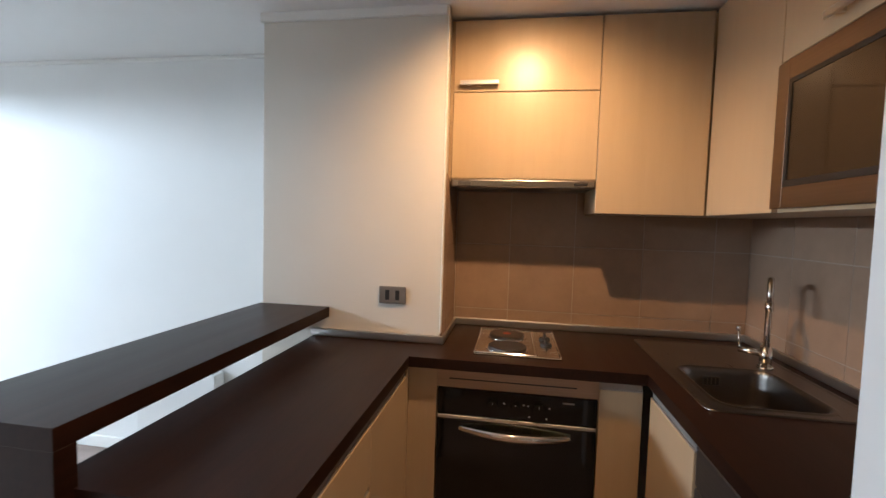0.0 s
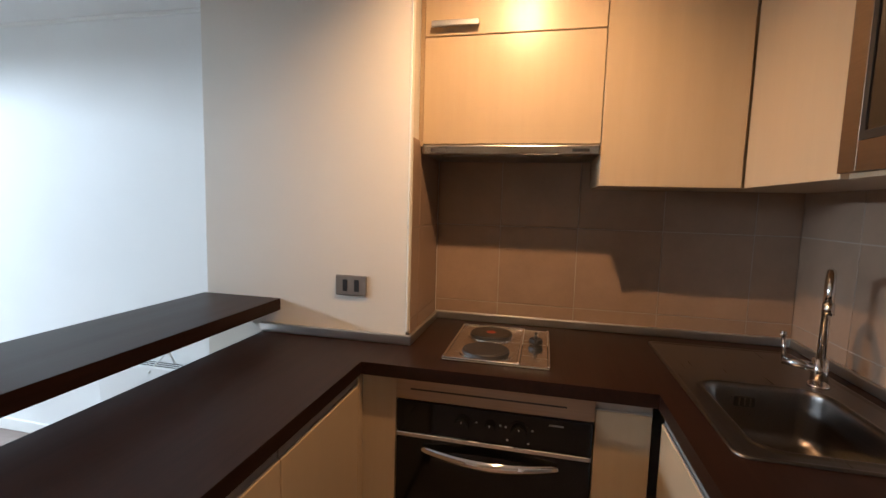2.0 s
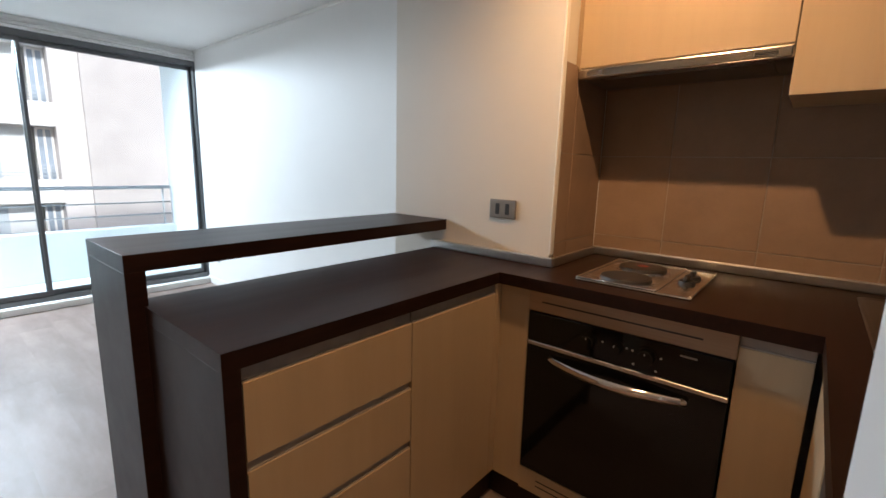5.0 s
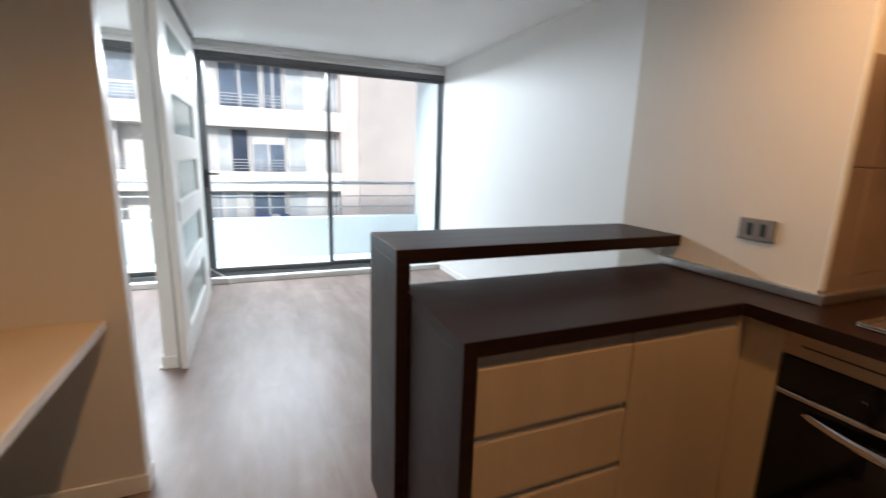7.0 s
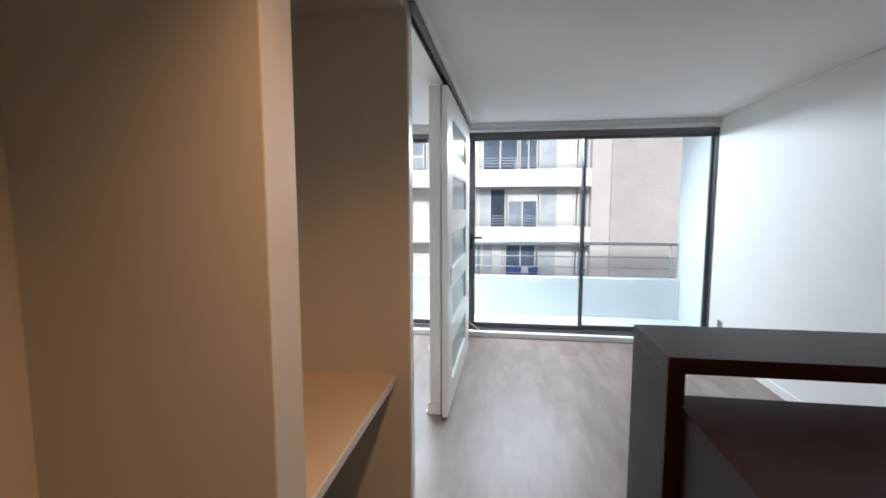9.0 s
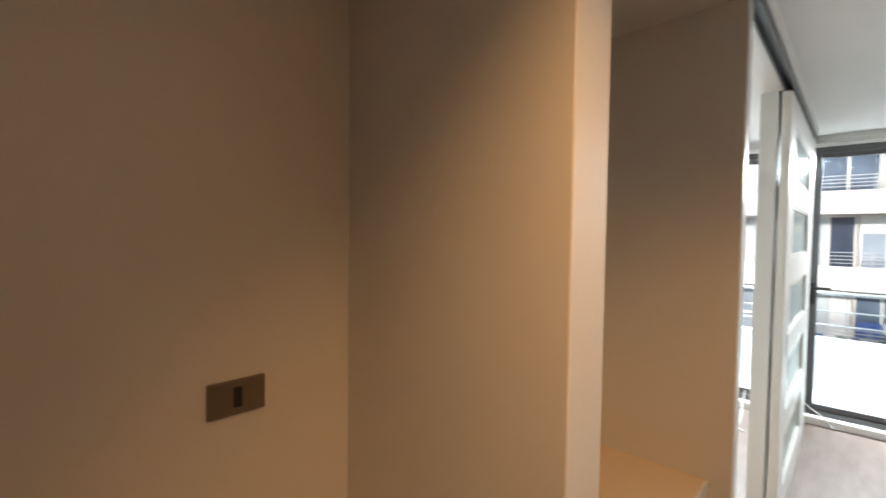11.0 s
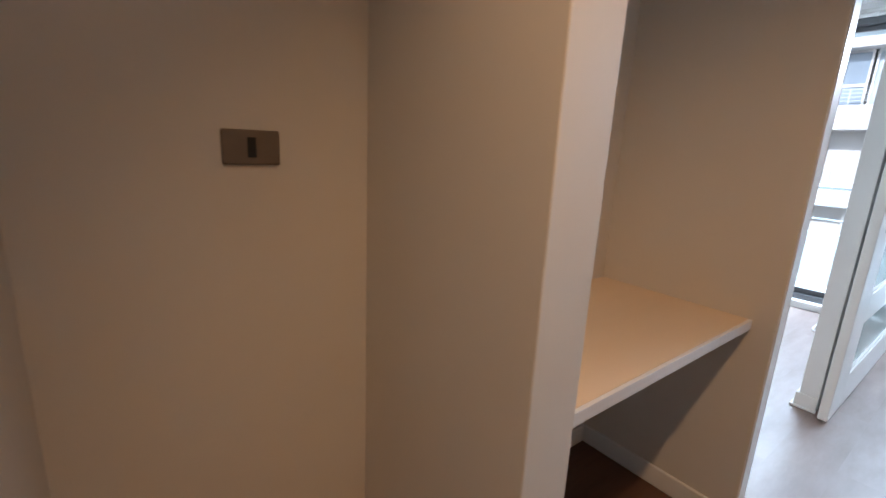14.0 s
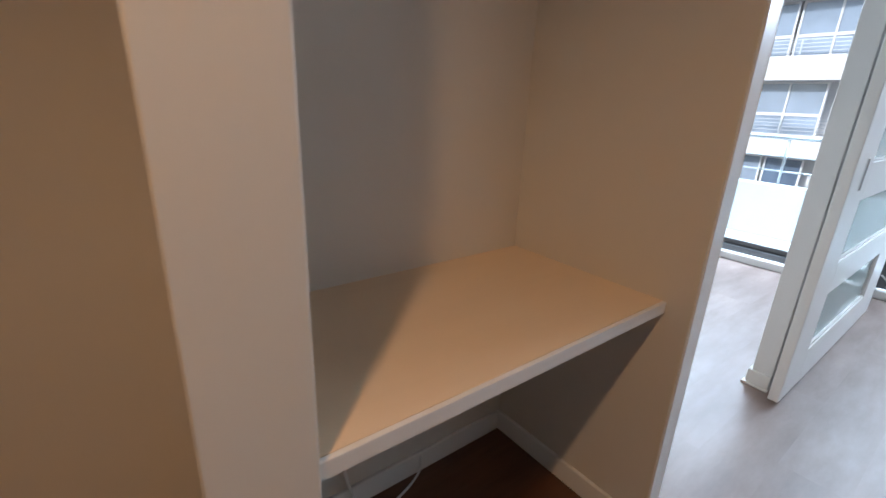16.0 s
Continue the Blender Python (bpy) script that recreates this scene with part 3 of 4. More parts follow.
for b in ((1.146, SX0, 1.196, LW - 0.004), (SX1, RX - 0.004, 1.196, LW - 0.004), (SX0, SX1, 1.196, SY0), (SX0, SX1, SY1, LW - 0.004)):
    part("sink_side_top", box(b[0], b[1], b[2], b[3], CB, CT), M_WENGE, top)

bar = thing("bar_counter", (-0.29, 1.76, 0), "raised dark wenge breakfast bar with one end leg", "counter")
part("bar_top", box(-0.453, -0.124, 1.172, 2.3515, 0.986, 1.030, 0.0007), M_WENGE, bar)
part("bar_leg", box(-0.453, -0.124, 1.172, 1.216, 0, 0.986, 0.0007), M_WENGE, bar, "dark leg panel at the bar's end")

# aluminium strips where worktop meets wall
def upstand(boxes, label):
    t = thing("worktop_upstand", (boxes[0][0], boxes[0][2], CT), label, "trim strip")
    for x0, x1, y0, y1 in boxes:
        bm = bmesh.new()
        bx(bm, x0, x1, y0, y1, CT + 0.0005, CT + 0.036, 0.005, 2)
        part("strip", bm, M_ALU, t)
    return t


upstand([(-0.205, 0.388, 2.338, 2.3515), (0.375, 0.388, 2.352, LW - 0.018), (0.375, RX - 0.005, LW - 0.018, LW - 0.005)], "satin aluminium upstand strip along the worktop")
upstand([(RX - 0.018, RX - 0.005, 1.20, LW - 0.018)], "dull aluminium upstand strip beside the sink")


def handle_channel(parent, axis, a, b, face, z0, z1):
    """A grey gripping profile set back in the gap over a front."""
    bm = bmesh.new()
    if axis == "x+":
        bx(bm, face - 0.030, face - 0.007, a, b, z0, z1)
        bx(bm, face - 0.012, face - 0.002, a, b, z0, z0 + 0.004)
    elif axis == "y-":
        bx(bm, a, b, face + 0.007, face + 0.030, z0, z1)
        bx(bm, a, b, face + 0.002, face + 0.012, z0, z0 + 0.004)
    else:
        bx(bm, face + 0.007, face + 0.030, a, b, z0, z1)
        bx(bm, face + 0.002, face + 0.012, a, b, z0, z0 + 0.004)
    part("handle", bm, M_GRIP, parent, "grey aluminium grip profile")


FXP = 0.278       # fronts of the peninsula
dr = thing("drawer_unit", (0.03, 1.49, 0.10), "light maple drawer unit with three drawers", "cabinet")
part("body", box(PX0 + 0.01, FXP - 0.022, PY + 0.040, 1.726, 0.10, CB - 0.001), M_CARCASS, dr)
for z0, z1 in ((0.650, 0.824), (0.464, 0.628), (0.115, 0.442)):
    d = part("drawer", box(FXP - 0.019, FXP, PY + 0.040, 1.724, z0, z1, 0.0012), M_MAPLE, dr, "light maple drawer front")
    handle_channel(d, "x+", PY + 0.040, 1.722, FXP, z1, CB - 0.003 if z1 > 0.8 else z1 + 0.022)
pc = thing("base_cabinet", (0.03, 1.94, 0.10), "light maple base cabinet in the peninsula", "cabinet", "base cabinets")
part("body", box(PX0 + 0.01, FXP - 0.022, 1.728, 2.148, 0.10, CB - 0.001), M_CARCASS, pc)
d = part("door", box(FXP - 0.019, FXP, 1.728, 2.146, 0.115, 0.822, 0.0012), M_MAPLE, pc, "light maple door")
handle_channel(d, "x+", 1.728, 2.146, FXP, 0.822, CB - 0.003)
part("back_panel", box(PX0, PX0 + 0.0095, PY + 0.037, 2.348, 0.0, CB - 0.001), M_MAPLE, pc)

FYB = 2.180       # fronts under the hob
fl = thing("filler_panel", (0.33, 2.19, 0.10), "narrow light maple filler beside the oven", "panel")
part("front", box(FXP + 0.0005, 0.392, FYB, FYB + 0.019, 0.115, CB - 0.004, 0.001), M_MAPLE, fl)
part("corner_post", box(FXP - 0.019, FXP, 2.148, FYB + 0.019, 0.115, CB - 0.004, 0.001), M_MAPLE, fl)
nb = thing("base_cabinet", (1.06, 2.4, 0.10), "narrow light maple cabinet beside the oven", "cabinet", "base cabinets")
part("body", box(0.989, 1.140, FYB + 0.022, 2.70, 0.10, CB - 0.001), M_CARCASS, nb)
d = part("door", box(0.989, 1.140, FYB, FYB + 0.019, 0.115, 0.822, 0.0012), M_MAPLE, nb, "light maple door")
handle_channel(d, "y-", 0.989, 1.140, FYB, 0.822, CB - 0.003)
for name, b in (("toe_kick", (FXP - 0.03, 1.18, FYB + 0.03, FYB + 0.045)), ("toe_kick", (FXP - 0.045, FXP - 0.03, PY + 0.04, FYB + 0.045)), ("toe_kick", (1.18, 1.195, 1.20, FYB + 0.045))):
    solid(name, box(b[0], b[1], b[2], b[3], 0, 0.10), M_WENGE, "dark wooden plinth under the base cabinets", "trim")

sc = thing("base_cabinet", (1.45, 1.95, 0.10), "light maple cabinet under the sink", "cabinet", "base cabinets")
part("body", box(1.176, 1.70, 1.775, 2.14, 0.10, 0.66), M_CARCASS, sc)
d = part("door", box(1.154, 1.173, 1.765, 2.140, 0.115, 0.822, 0.0012), M_MAPLE, sc, "light maple door")
handle_channel(d, "x-", 1.765, 2.140, 1.154, 0.822, CB - 0.003)
dw = thing("dishwasher", (1.45, 1.48, 0.0), "grey fronted dishwasher under the worktop", "dishwasher")
part("body", box(1.185, 1.70, 1.20, 1.755, 0.10, 0.85), M_BLACK, dw)
part("door", box(1.156, 1.184, 1.202, 1.755, 0.115, 0.735, 0.003), M_GREY_PANEL, dw)
part("control_panel", box(1.156, 1.184, 1.202, 1.755, 0.740, 0.845, 0.003), M_GREY_PANEL, dw)

# ---- oven ----
ov = thing("oven", (0.69, 2.4, 0.10), "built-in black glass oven with a bowed chrome handle", "oven")
part("body", box(0.398, 0.984, FYB + 0.022, 2.68, 0.195, 0.775), M_BLACK, ov)
part("door", box(0.397, 0.985, FYB - 0.008, FYB + 0.020, 0.200, 0.665, 0.002), M_BLACK_GLASS, ov, "black glass oven door")
part("control_panel", box(0.397, 0.985, FYB - 0.008, FYB + 0.020, 0.683, 0.783, 0.002), M_BLACK_GLASS, ov)
part("trim_bar", box(0.397, 0.985, FYB - 0.012, FYB + 0.020, 0.667, 0.681, 0.002), M_STEEL, ov, "bright steel strip")
vent = part("vent_strip", box(0.393, 0.988, FYB - 0.004, FYB + 0.019, 0.786, CB - 0.002, 0.001), M_VENT, ov, "warm brushed steel strip with a slot")
part("slot", box(0.44, 0.91, FYB - 0.0048, FYB + 0.0, 0.818, 0.823), M_DARK, vent)
low = part("lower_panel", box(0.393, 0.988, FYB - 0.002, FYB + 0.019, 0.108, 0.194, 0.001), M_MAPLE_H, ov, "maple panel with two vent slots")
for z in (0.140, 0.160):
    part("slot", box(0.46, 0.92, FYB - 0.0028, FYB + 0.0, z, z + 0.004), M_DARK, low)
hd = bmesh.new()
rows_ = []
for k in range(25):
    u = k / 24
    bow = math.sin(math.pi * u)
    x, y, zt = 0.482 + 0.412 * u, FYB - 0.016 - 0.036 * bow, 0.646 - 0.002 * bow
    zb = zt - 0.023 - 0.007 * bow
    rows_.append([hd.verts.new(p) for p in ((x, y, zt), (x, y - 0.006, (zt + zb) / 2), (x, y, zb), (x, y + 0.009, zb + 0.002), (x, y + 0.009, zt - 0.002))])
for a_, b_ in zip(rows_, rows_[1:]):
    for k in range(5):
        hd.faces.new((a_[k], a_[(k + 1) % 5], b_[(k + 1) % 5], b_[k]))
hd.faces.new(rows_[0])
hd.faces.new(rows_[-1])
for x in (0.496, 0.880):
    cyl(hd, (x, FYB - 0.014, 0.636), (x, FYB - 0.006, 0.636), 0.007, n=10)
part("handle", hd, M_CHROME, ov, "bowed chrome handle", True)
for x, r in ((0.606, 0.029), (0.691, 0.022), (0.777, 0.031)):
    kb = bmesh.new()
    cyl(kb, (x, FYB - 0.008, 0.731), (x, FYB - 0.012, 0.731), r, n=28)
    cyl(kb, (x, FYB - 0.012, 0.731), (x, FYB - 0.030, 0.731), r * 0.8, r * 0.7, n=28)
    knob = part("knob", kb, M_BLACK_GLASS, ov, "round black knob", True)
    part("pointer", box(x - 0.0012, x + 0.0012, FYB - 0.0312, FYB - 0.0295, 0.742, 0.748), M_MARK, knob)
for x, z in ((0.738, 0.740), (0.816, 0.738), (0.744, 0.700), (0.806, 0.697), (0.650, 0.742), (0.722, 0.742)):
    part("printed_mark", box(x - 0.003, x + 0.003, FYB - 0.0088, FYB - 0.0078, z - 0.0025, z + 0.0025), M_MARK, ov)
part("printed_mark", box(0.862, 0.904, FYB - 0.0088, FYB - 0.0078, 0.760, 0.765), M_MARK, ov, "small pale printed bar")

# ---- hob ----
hob = thing("electric_hob", (0.69, 2.44, CT), "two-plate steel electric hob set in the worktop", "hob")
hb = bmesh.new()
bx(hb, 0.522, 0.860, 2.232, 2.645, CT + 0.0005, CT + 0.010, 0.004, 2)
part("tray", hb, M_STEEL, hob)
lip = bmesh.new()
for b in ((0.522, 0.765, 2.232, 2.240), (0.522, 0.765, 2.637, 2.645), (0.522, 0.530, 2.240, 2.637), (0.757, 0.768, 2.240, 2.637), (0.852, 0.860, 2.232, 2.645)):
    bx(lip, b[0], b[1], b[2], b[3], CT + 0.010, CT + 0.015, 0.002)
part("rim", lip, M_CHROME, hob, "raised polished rim")
for x, y, dot in ((0.648, 2.524, True), (0.652, 2.326, False)):
    pl = bmesh.new()
    cyl(pl, (x, y, CT + 0.010), (x, y, CT + 0.013), 0.088, n=40)
    pp = part("trim_ring", pl, M_CHROME, hob, "polished ring")
    pl = bmesh.new()
    cyl(pl, (x, y, CT + 0.013), (x, y, CT + 0.021), 0.079, 0.076, n=40)
    cyl(pl, (x, y, CT + 0.021), (x, y, CT + 0.0225), 0.070, 0.068, n=40)
    hp = part("hot_plate", pl, M_IRON, hob, "dark cast iron cooking plate")
    part("dot", cyl(bmesh.new(), (x, y, CT + 0.0225), (x, y, CT + 0.023), 0.018 if dot else 0.010, n=20), M_RED if dot else M_IRON, hp, "red centre dot" if dot else "")
for y in (2.498, 2.408):
    kb = bmesh.new()
    cyl(kb, (0.812, y, CT + 0.010), (0.812, y, CT + 0.020), 0.025, 0.022, n=24)
    bx(kb, 0.806, 0.818, y - 0.024, y + 0.024, CT + 0.020, CT + 0.038, 0.003)
    part("knob", kb, M_BLACK, hob, "black plastic knob")

# ---- hood and wall cabinets ----
UF, UZ0, UZ1 = 2.455, 1.469, 2.272
hood = thing("extractor_hood", (0.69, 2.58, 1.57), "slim steel pull-out extractor hood", "extractor hood")
part("front", box(0.383, 0.989, 2.449, 2.480, 1.570, 1.604, 0.006, 3), M_HOOD, hood, "brushed steel front bar")
part("body", box(0.383, 0.989, 2.4805, LW - 0.012, 1.574, 1.600), M_ALU_DARK, hood)
part("filter", box(0.44, 0.94, 2.50, 2.70, 1.568, 1.574), M_ALU_DARK, hood, "grey grease filter")
part("lever", box(0.90, 0.955, 2.4475, 2.449, 1.580, 1.590), M_BLACK, hood, "dark switch strip")
part("badge", box(0.415, 0.470, 2.4475, 2.449, 1.578, 1.592), M_ALU_DARK, hood)


def front_y(parent, x0, x1, z0, z1, material=None):
    return part("door", box(x0, x1, UF, UF + 0.019, z0, z1, 0.0015), material or M_MAPLE, parent, "light maple door")


hc = thing("wall_cabinet", (0.69, 2.6, 1.604), "light maple wall cabinet with two flap doors over the hood", "cabinet", "wall cabinets")
part("body", box(0.383, 0.989, UF + 0.021, LW - 0.012, 1.606, UZ1), M_CARCASS, hc)
front_y(hc, 0.384, 0.988, 1.607, 1.971)
d = front_y(hc, 0.384, 0.988, 1.975, UZ1)
hn = bmesh.new()
bx(hn, 0.412, 0.576, UF - 0.030, UF - 0.020, 1.996, 2.016, 0.002)
for x in (0.45, 0.55):
    bx(hn, x - 0.006, x + 0.006, UF - 0.020, UF, 2.000, 2.012)
part("handle", hn, M_ALU, d, "flat aluminium bar handle")
c2 = thing("wall_cabinet", (1.2, 2.6, UZ0), "tall light maple corner wall cabinet", "cabinet", "wall cabinets")
part("body", box(0.991, 1.436, UF + 0.021, LW - 0.012, UZ0 + 0.001, UZ1), M_MAPLE, c2)
front_y(c2, 0.991, 1.412, UZ0, UZ1)
c3 = thing("wall_cabinet", (1.58, 2.3, UZ0), "light maple wall cabinet over the sink", "cabinet", "wall cabinets")
part("body", box(1.438, RX - 0.012, 1.992, LW - 0.013, UZ0 + 0.001, UZ1), M_MAPLE, c3)
part("door", box(1.417, 1.436, 1.996, 2.450, UZ0, UZ1, 0.0015), M_MAPLE, c3, "light maple door")
c4 = thing("wall_cabinet", (1.58, 1.69, UZ0), "light maple cabinet round the microwave", "cabinet", "wall cabinets")
cb = bmesh.new()
for b in ((1.972, 1.990, UZ0, UZ1), (1.200, 1.218, UZ0, UZ1)):
    bx(cb, 1.438, RX - 0.012, b[0], b[1], b[2], b[3])
bx(cb, 1.420, RX - 0.012, 1.218, 1.972, UZ0, UZ0 + 0.010)
bx(cb, 1.438, RX - 0.012, 1.218, 1.972, 1.905, 1.923)
bx(cb, RX - 0.022, RX - 0.012, 1.218, 1.972, UZ0 + 0.010, UZ1)
part("body", cb, M_MAPLE, c4)
part("door", box(1.417, 1.436, 1.200, 1.992, 1.905, UZ1, 0.0015), M_MAPLE, c4, "light maple flap door")
hn = bmesh.new()
bx(hn, 1.387, 1.397, 1.62, 1.78, 1.935, 1.955, 0.002)
for y in (1.65, 1.75):
    bx(hn, 1.397, 1.417, y - 0.006, y + 0.006, 1.939, 1.951)
part("handle", hn, M_ALU, c4, "flat aluminium bar handle")
solid("trim_cabinet_filler", box(0.3675, 0.382, UF + 0.004, UF + 0.02, 1.60, UZ1), M_CARCASS, "dark gap strip beside the wall cabinet", "trim")

mw = thing("microwave_oven", (1.58, 1.69, 1.482), "built-in microwave with a bronze steel frame", "microwave")
part("body", box(1.440, RX - 0.03, 1.24, 1.95, 1.482, 1.900), M_BLACK, mw)
fb = bmesh.new()
my0, my1, mz0, mz1 = 1.205, 1.992, 1.4795, 1.897
for b in ((my0, my0 + 0.055, mz0, mz1), (my1 - 0.055, my1, mz0, mz1), (my0 + 0.055, my1 - 0.055, mz0, mz0 + 0.060), (my0 + 0.055, my1 - 0.055, mz1 - 0.055, mz1)):
    bx(fb, 1.408, 1.4165, b[0], b[1], b[2], b[3], 0.0008)
part("frame", fb, M_BRONZE, mw, "bronze brushed steel surround")
part("door", box(1.411, 1.4165, my0 + 0.20, my1 - 0.056, mz0 + 0.061, mz1 - 0.056, 0.001), M_MW_GLASS, mw, "smoked glass door")
db = bmesh.new()
for b in ((my0 + 0.20, my0 + 0.212, mz0 + 0.061, mz1 - 0.056), (my1 - 0.070, my1 - 0.056, mz0 + 0.061, mz1 - 0.056), (my0 + 0.212, my1 - 0.07, mz0 + 0.061, mz0 + 0.078), (my0 + 0.212, my1 - 0.07, mz1 - 0.068, mz1 - 0.056)):
    bx(db, 1.4085, 1.411, *b)
part("door_border", db, M_BLACK, mw, "black door border")
part("control_panel", box(1.410, 1.4165, my0 + 0.056, my0 + 0.199, mz0 + 0.061, mz1 - 0.056, 0.001), M_BLACK, mw)

# ---- sink and tap ----
sink = thing("kitchen_sink", (1.45, 2.26, CT - 0.16), "steel inset sink with a drainer", "sink")
RX0, RX1, RY0, RY1 = 1.220, 1.690, 1.860, 2.662
B0, B1, C0, C1 = 1.285, 1.590, 1.915, 2.290      # bowl


def rounded(x0, x1, y0, y1, r, z, n=6):
    pts = []
    for cx, cy, a0 in ((x1 - r, y1 - r, 0), (x0 + r, y1 - r, 90), (x0 + r, y0 + r, 180), (x1 - r, y0 + r, 270)):
        for k in range(n + 1):
            a = radians(a0 + 90 * k / n)
            pts.append((cx + r * math.cos(a), cy + r * math.sin(a), z))
    return pts


def loft(bm, loops, close=True):
    rings = [[bm.verts.new(p) for p in l] for l in loops]
    n = len(rings[0])
    for a, b in zip(rings, rings[1:]):
        for k in range(n):
            bm.faces.new((a[k], a[(k + 1) % n], b[(k + 1) % n], b[k]))
    if close:
        bm.faces.new(rings[-1])
    return rings


deck = bmesh.new()
loft(deck, [rounded(RX0, RX1, RY0, RY1, 0.03, CT + 0.0006), rounded(RX0, RX1, RY0, RY1, 0.03, CT + 0.004), rounded(RX0 + 0.006, RX1 - 0.006, RY0 + 0.006, RY1 - 0.006, 0.028, CT + 0.0055),
            rounded(RX0 + 0.014, RX1 - 0.014, RY0 + 0.014, RY1 - 0.014, 0.024, CT + 0.0022)]
     + [rounded(RX0 + d, RX1 - d, RY0 + d, RY1 - d, 0.024, CT + 0.002) for d in (0.016, 0.020)]
     + [rounded(B0 + d, B1 - d, C0 + d, C1 - d, r, CT + h) for d, r, h in (
         (-0.022, 0.072, 0.002), (-0.018, 0.070, 0.002), (-0.014, 0.068, 0.0045), (-0.008, 0.064, 0.0045), (-0.002, 0.060, 0.0), (0.0, 0.058, -0.008), (0.002, 0.056, -0.02),
         (0.010, 0.052, -0.118), (0.014, 0.050, -0.134), (0.026, 0.046, -0.148), (0.045, 0.040, -0.1545), (0.055, 0.036, -0.155))])
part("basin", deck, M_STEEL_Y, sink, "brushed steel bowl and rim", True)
part("drain", cyl(bmesh.new(), (1.44, 2.10, CT - 0.1548), (1.44, 2.10, CT - 0.151), 0.042, 0.038, n=28), M_CHROME, sink, "round chrome drain")
over = part("overflow", box(1.378, 1.432, C1 - 0.0095, C1 - 0.004, CT - 0.060, CT - 0.030, 0.002), M_BLACK, sink, "dark overflow grille")
for x in (1.391, 1.405, 1.419):
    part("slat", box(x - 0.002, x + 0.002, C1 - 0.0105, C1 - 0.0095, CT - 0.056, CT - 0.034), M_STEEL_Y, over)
TX, TY = TAP
tap = thing("kitchen_tap", (TX, TY, CT), "tall chrome swan-neck mixer tap behind the sink", "tap")
tb = bmesh.new()
cyl(tb, (TX, TY, CT + 0.002), (TX, TY, CT + 0.010), 0.027, 0.025, n=28)
cyl(tb, (TX, TY, CT + 0.010), (TX, TY, CT + 0.085), 0.021, 0.019, n=28)
part("tap_body", tb, M_CHROME, tap, "", True)
neck = [(TX, TY, CT + 0.08), (TX, TY, CT + 0.290)]
for k in range(1, 11):
    a = math.pi * k / 10
    neck.append((TX - 0.055 * (1 - math.cos(a)) * 0.46, TY - 0.055 * (1 - math.cos(a)) * 0.89, CT + 0.290 + 0.050 * math.sin(a)))
neck.append((neck[-1][0], neck[-1][1], CT + 0.255))
part("spout", tube(bmesh.new(), neck, 0.011, 14), M_CHROME, tap, "curved chrome spout", True)
nz = neck[-1]
part("nozzle", cyl(bmesh.new(), (nz[0], nz[1], CT + 0.262), (nz[0], nz[1], CT + 0.232), 0.0135, n=18), M_CHROME, tap, "", True)
lv = bmesh.new()
cyl(lv, (TX, TY, CT + 0.056), (TX - 0.078, TY + 0.040, CT + 0.060), 0.014, 0.012, n=20)
cyl(lv, (TX - 0.074, TY + 0.038, CT + 0.060), (TX - 0.080, TY + 0.041, CT + 0.132), 0.006, 0.005, n=12)
cyl(lv, (TX - 0.080, TY + 0.041, CT + 0.132), (TX - 0.081, TY + 0.042, CT + 0.148), 0.009, 0.008, n=14)
part("lever", lv, M_CHROME, tap, "chrome side lever", True)


# ---- sockets and switches ----
def plate(name, c, facing, w, h, holes, material, label):
    """A screwed plate on a wall that faces along y; facing is +1 or -1."""
    x, y, z = c
    t = thing(name, (x, y, z), label, "socket" if "socket" in name else "switch")
    y1 = y + facing * 0.009
    part("plate", box(x - w / 2, x + w / 2, min(y, y1), max(y, y1), z - h / 2, z + h / 2, 0.0035, 2), material, t)
    for u in holes:
        y2 = y + facing * 0.0105
        part("insert", box(x + u - 0.009, x + u + 0.009, min(y, y2), max(y, y2), z - 0.021, z + 0.021, 0.001), M_BLACK, t, "black module")
    return t


plate("wall_socket", (0.161, 2.3515, 1.098), -1, 0.118, 0.073, (-0.022, 0.022), M_PLATE_GREY, "grey double wall socket plate on the pillar")
plate("wall_socket", (0.525, -0.3305, 1.143), 1, 0.118, 0.073, (0.0,), M_PLATE, "bronze wall socket plate in the alcove")
plate("wall_socket", (0.788, -0.3305, 1.956), 1, 0.118, 0.078, (0.0,), M_PLATE, "bronze wall socket plate high in the alcove")
plate("wall_socket", (-3.46, LWL - 0.0005, 0.285), -1, 0.09, 0.07, (0.0,), M_PLATE_GREY, "small grey wall socket near the window")

# ---- shelf in the niche ----
shelf = thing("niche_shelf", (-0.27, 0.05, 0.676), "pale wooden shelf board with a white front edge", "shelf")
part("board", box(-0.6995, 0.1655, -0.2115, 0.277, 0.676, 0.706), M_SHELF, shelf)
part("edge_band", box(-0.6995, 0.1655, 0.277, 0.287, 0.676, 0.7055, 0.001), M_SHELF_EDGE, shelf, "white front edge")


def cable(points, r, label):
    c = thing("cable", points[0], label, "cable")
    pts = []
    for a, b, cc, d in zip([points[0]] + points[:-2], points[:-1], points[1:], points[2:] + [points[-1]]):
        for k in range(6):
            u = k / 6
            pts.append(tuple(0.5 * (2 * b[i] + (cc[i] - a[i]) * u + (2 * a[i] - 5 * b[i] + 4 * cc[i] - d[i]) * u * u + (3 * b[i] - a[i] - 3 * cc[i] + d[i]) * u ** 3) for i in range(3)))
    pts.append(points[-1])
    part("cord", tube(bmesh.new(), pts, r, 8), M_CABLE, c, "", True)


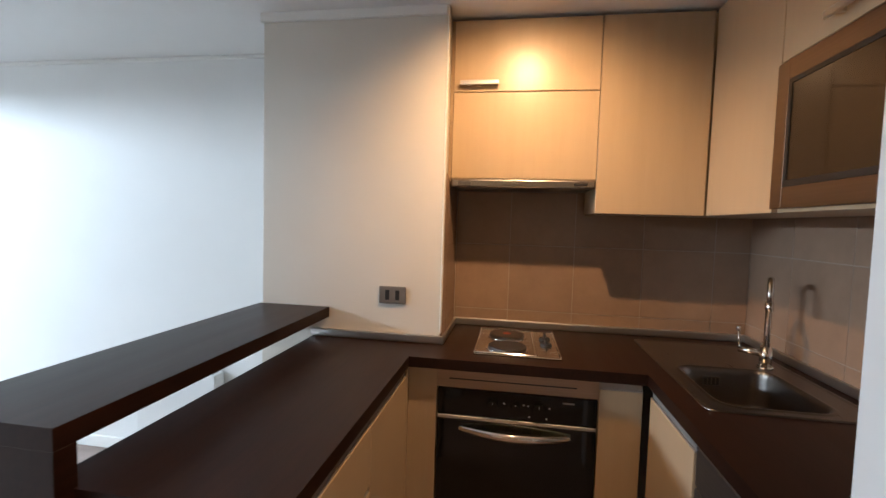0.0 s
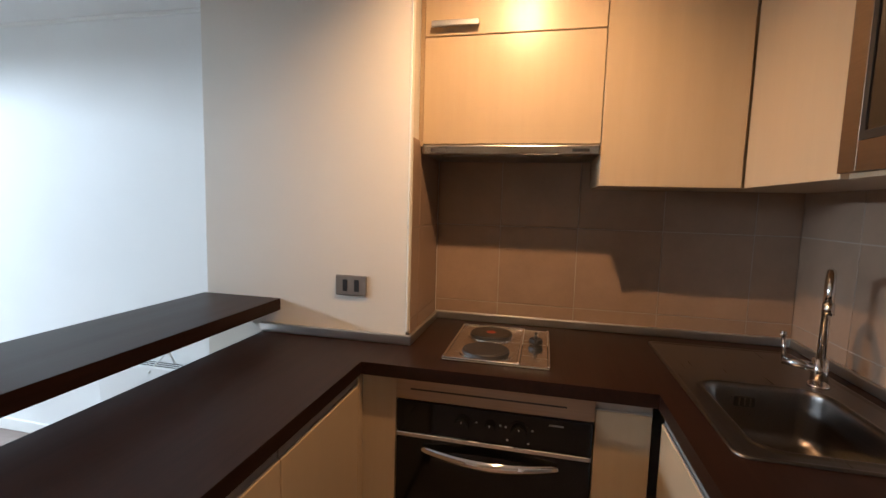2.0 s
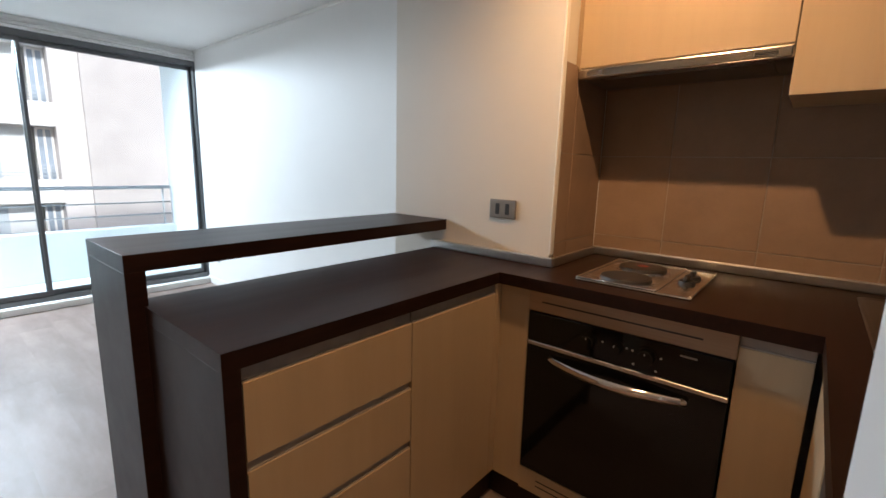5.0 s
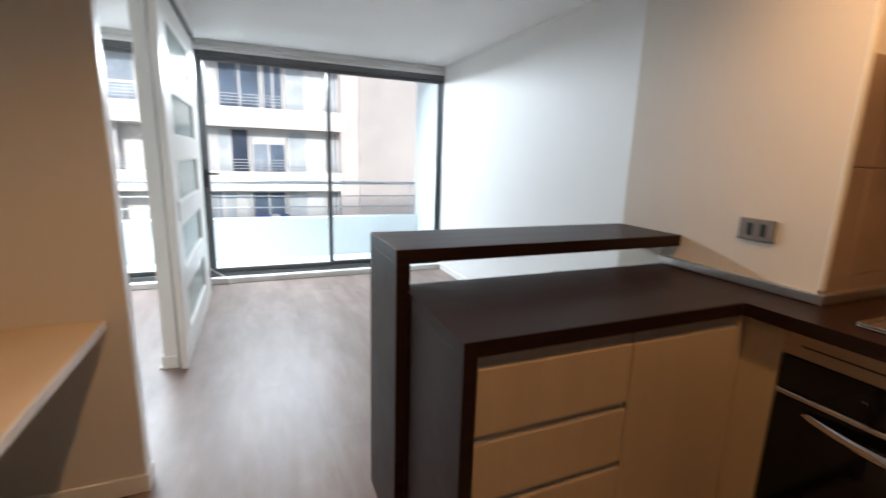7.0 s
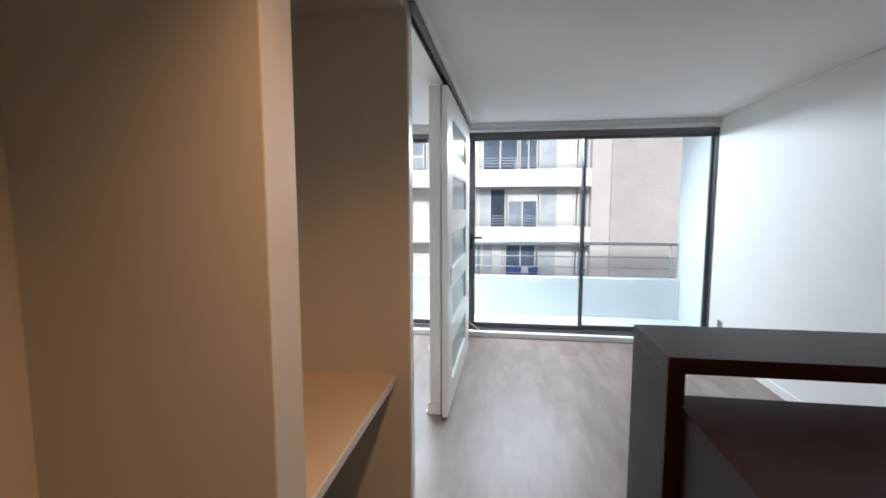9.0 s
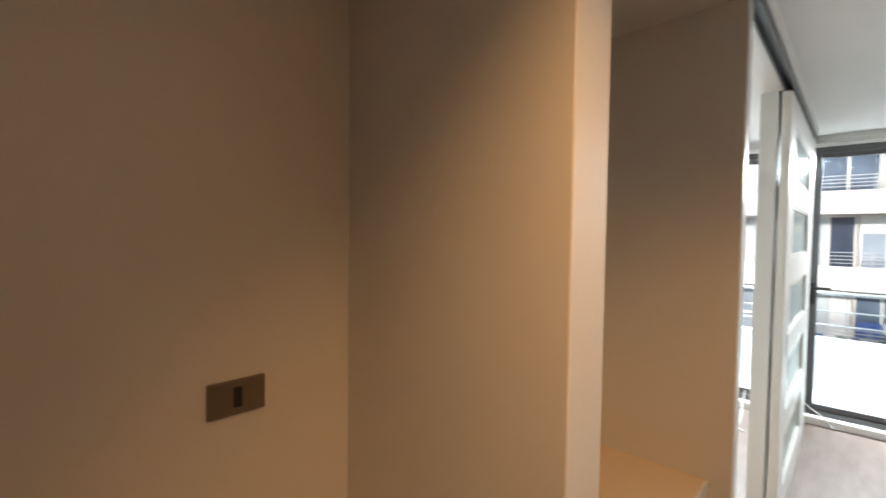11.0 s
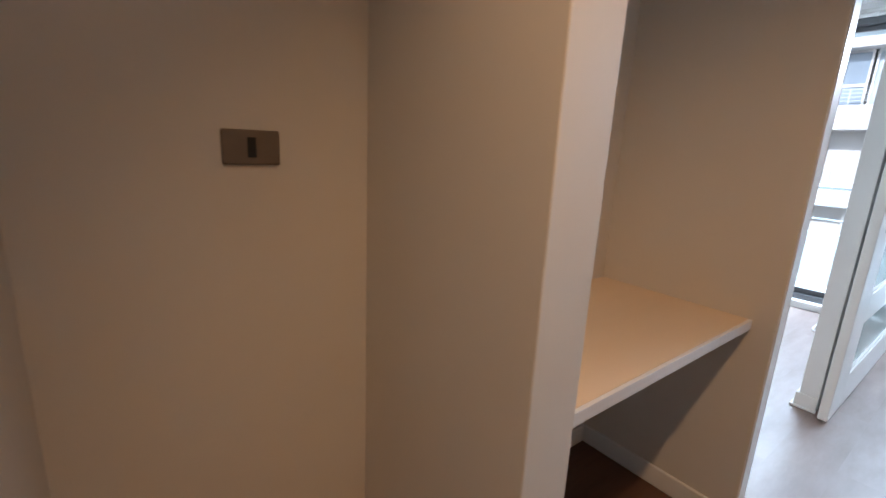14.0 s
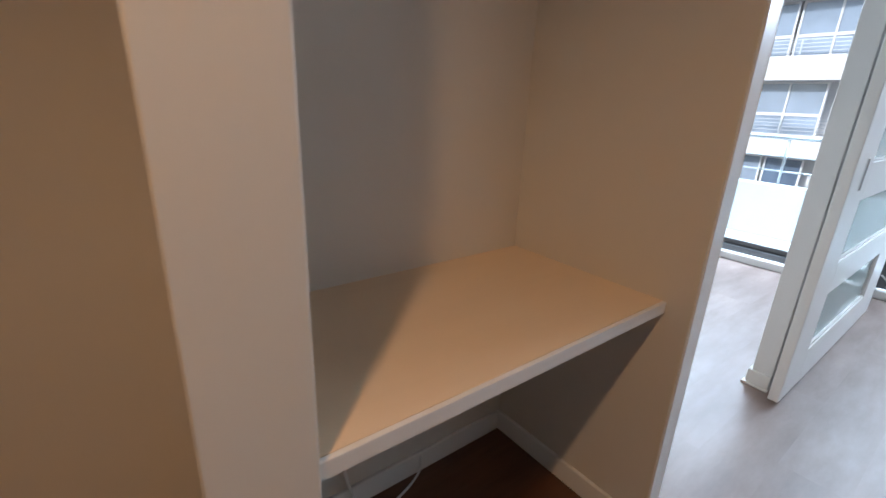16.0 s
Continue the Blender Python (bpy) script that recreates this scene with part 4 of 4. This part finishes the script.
cable([(-0.34, -0.196, 0.06), (-0.335, -0.19, 0.02), (-0.29, -0.17, 0.006), (-0.23, -0.15, 0.005), (-0.15, -0.13, 0.005)], 0.0035, "thin white cable on the niche floor")
cable([(-0.075, -0.206, 0.20), (-0.083, -0.195, 0.14), (-0.10, -0.185, 0.05), (-0.11, -0.17, 0.008), (-0.09, -0.10, 0.006)], 0.005, "white cable hanging in the niche")
cable([(-3.63, 0.34, 0.17), (-3.638, 0.385, 0.13), (-3.645, 0.44, 0.09), (-3.64, 0.50, 0.03), (-3.62, 0.53, 0.007)], 0.006, "white cable end by the balcony window")
cable([(-3.63, -0.05, 0.16), (-3.58, -0.05, 0.11), (-3.45, -0.04, 0.03), (-3.3, -0.03, 0.007), (-3.15, -0.02, 0.007), (-3.08, 0.03, 0.007)], 0.006, "loose white cable on the bedroom floor")

# ---- electric heater on the living room wall ----
ht = thing("wall_heater", (-1.17, LWL - 0.05, 0.10), "white electric panel heater on the wall", "heater")
part("body", box(-1.42, -0.93, LWL - 0.095, LWL - 0.012, 0.10, 0.535, 0.006, 2), M_HEATER, ht)
for k in range(3):
    part("grille_slot", box(-1.40, -0.95, LWL - 0.082 + 0.022 * k, LWL - 0.074 + 0.022 * k, 0.5352, 0.5362), M_DARK, ht, "dark grille slot")
part("bracket", box(-1.36, -0.99, LWL - 0.012, LWL - 0.0005, 0.15, 0.48), M_HEATER, ht)
cable([(-1.0, LWL - 0.03, 0.535), (-1.02, LWL - 0.05, 0.60), (-1.06, LWL - 0.07, 0.56), (-1.10, LWL - 0.10, 0.50)], 0.005, "thin white cable on the heater")

# ---- wall tiles ----
TP, TH = 0.3155, 0.325


def tiles(name, axis, face, edges_u, edges_z, label):
    """Tiles on a backing of grout; axis 'y': the wall faces -y, 'x-' and 'x+': it faces -x or +x."""
    u0, u1, z0, z1 = edges_u[0], edges_u[-1], edges_z[0], edges_z[-1]
    g = 0.0017
    if axis == "y":
        back = box(u0, u1, face - 0.006, face - 0.0005, z0, z1)
    elif axis == "x-":
        back = box(face - 0.006, face - 0.0005, u0, u1, z0, z1)
    else:
        back = box(face + 0.0005, face + 0.006, u0, u1, z0, z1)
    base = solid(name, back, M_GROUT, label, "tiles")
    for a, b in zip(edges_u, edges_u[1:]):
        for c, d in zip(edges_z, edges_z[1:]):
            if axis == "y":
                t = box(a + g, b - g, face - 0.0085, face - 0.006, c + g, d - g, 0.0009)
            elif axis == "x-":
                t = box(face - 0.0085, face - 0.006, a + g, b - g, c + g, d - g, 0.0009)
            else:
                t = box(face + 0.006, face + 0.0085, a + g, b - g, c + g, d - g, 0.0009)
            part("tile", t, M_TILE, base)


ZE = [0.905, 0.987, 1.312, 1.62]
tiles("wall_tiles_back", "y", LW, [0.3755, 0.645, 0.955, 1.270, 1.585, RX - 0.009], ZE, "taupe glazed tiles over the hob and worktop")
tiles("wall_tiles_sink", "x-", RX, [1.20, 1.50, 1.815, 2.13, 2.445, LW - 0.0005], ZE, "taupe glazed tiles beside the sink")
tiles("wall_tiles_pillar", "x+", 0.366, [2.373, 2.470, LW - 0.009], ZE, "taupe glazed tiles on the pillar side")

# ---- floor boards ----
random.seed(21)
PW, PL = 0.192, 1.28
row = 0
y = -2.4
while y < LWL - 0.02:
    y1 = min(y + PW, LWL)
    x = WX - random.uniform(0.0, 1.0)
    while x < RX:
        x1 = x + PL
        a, b = max(x, WX), min(x1, RX)
        if b - a > 0.05:
            part("plank", box(a, b, y, y1, -0.006, 0.0), M_FLOOR, floor)
        x = x1
    y = y1
    row += 1
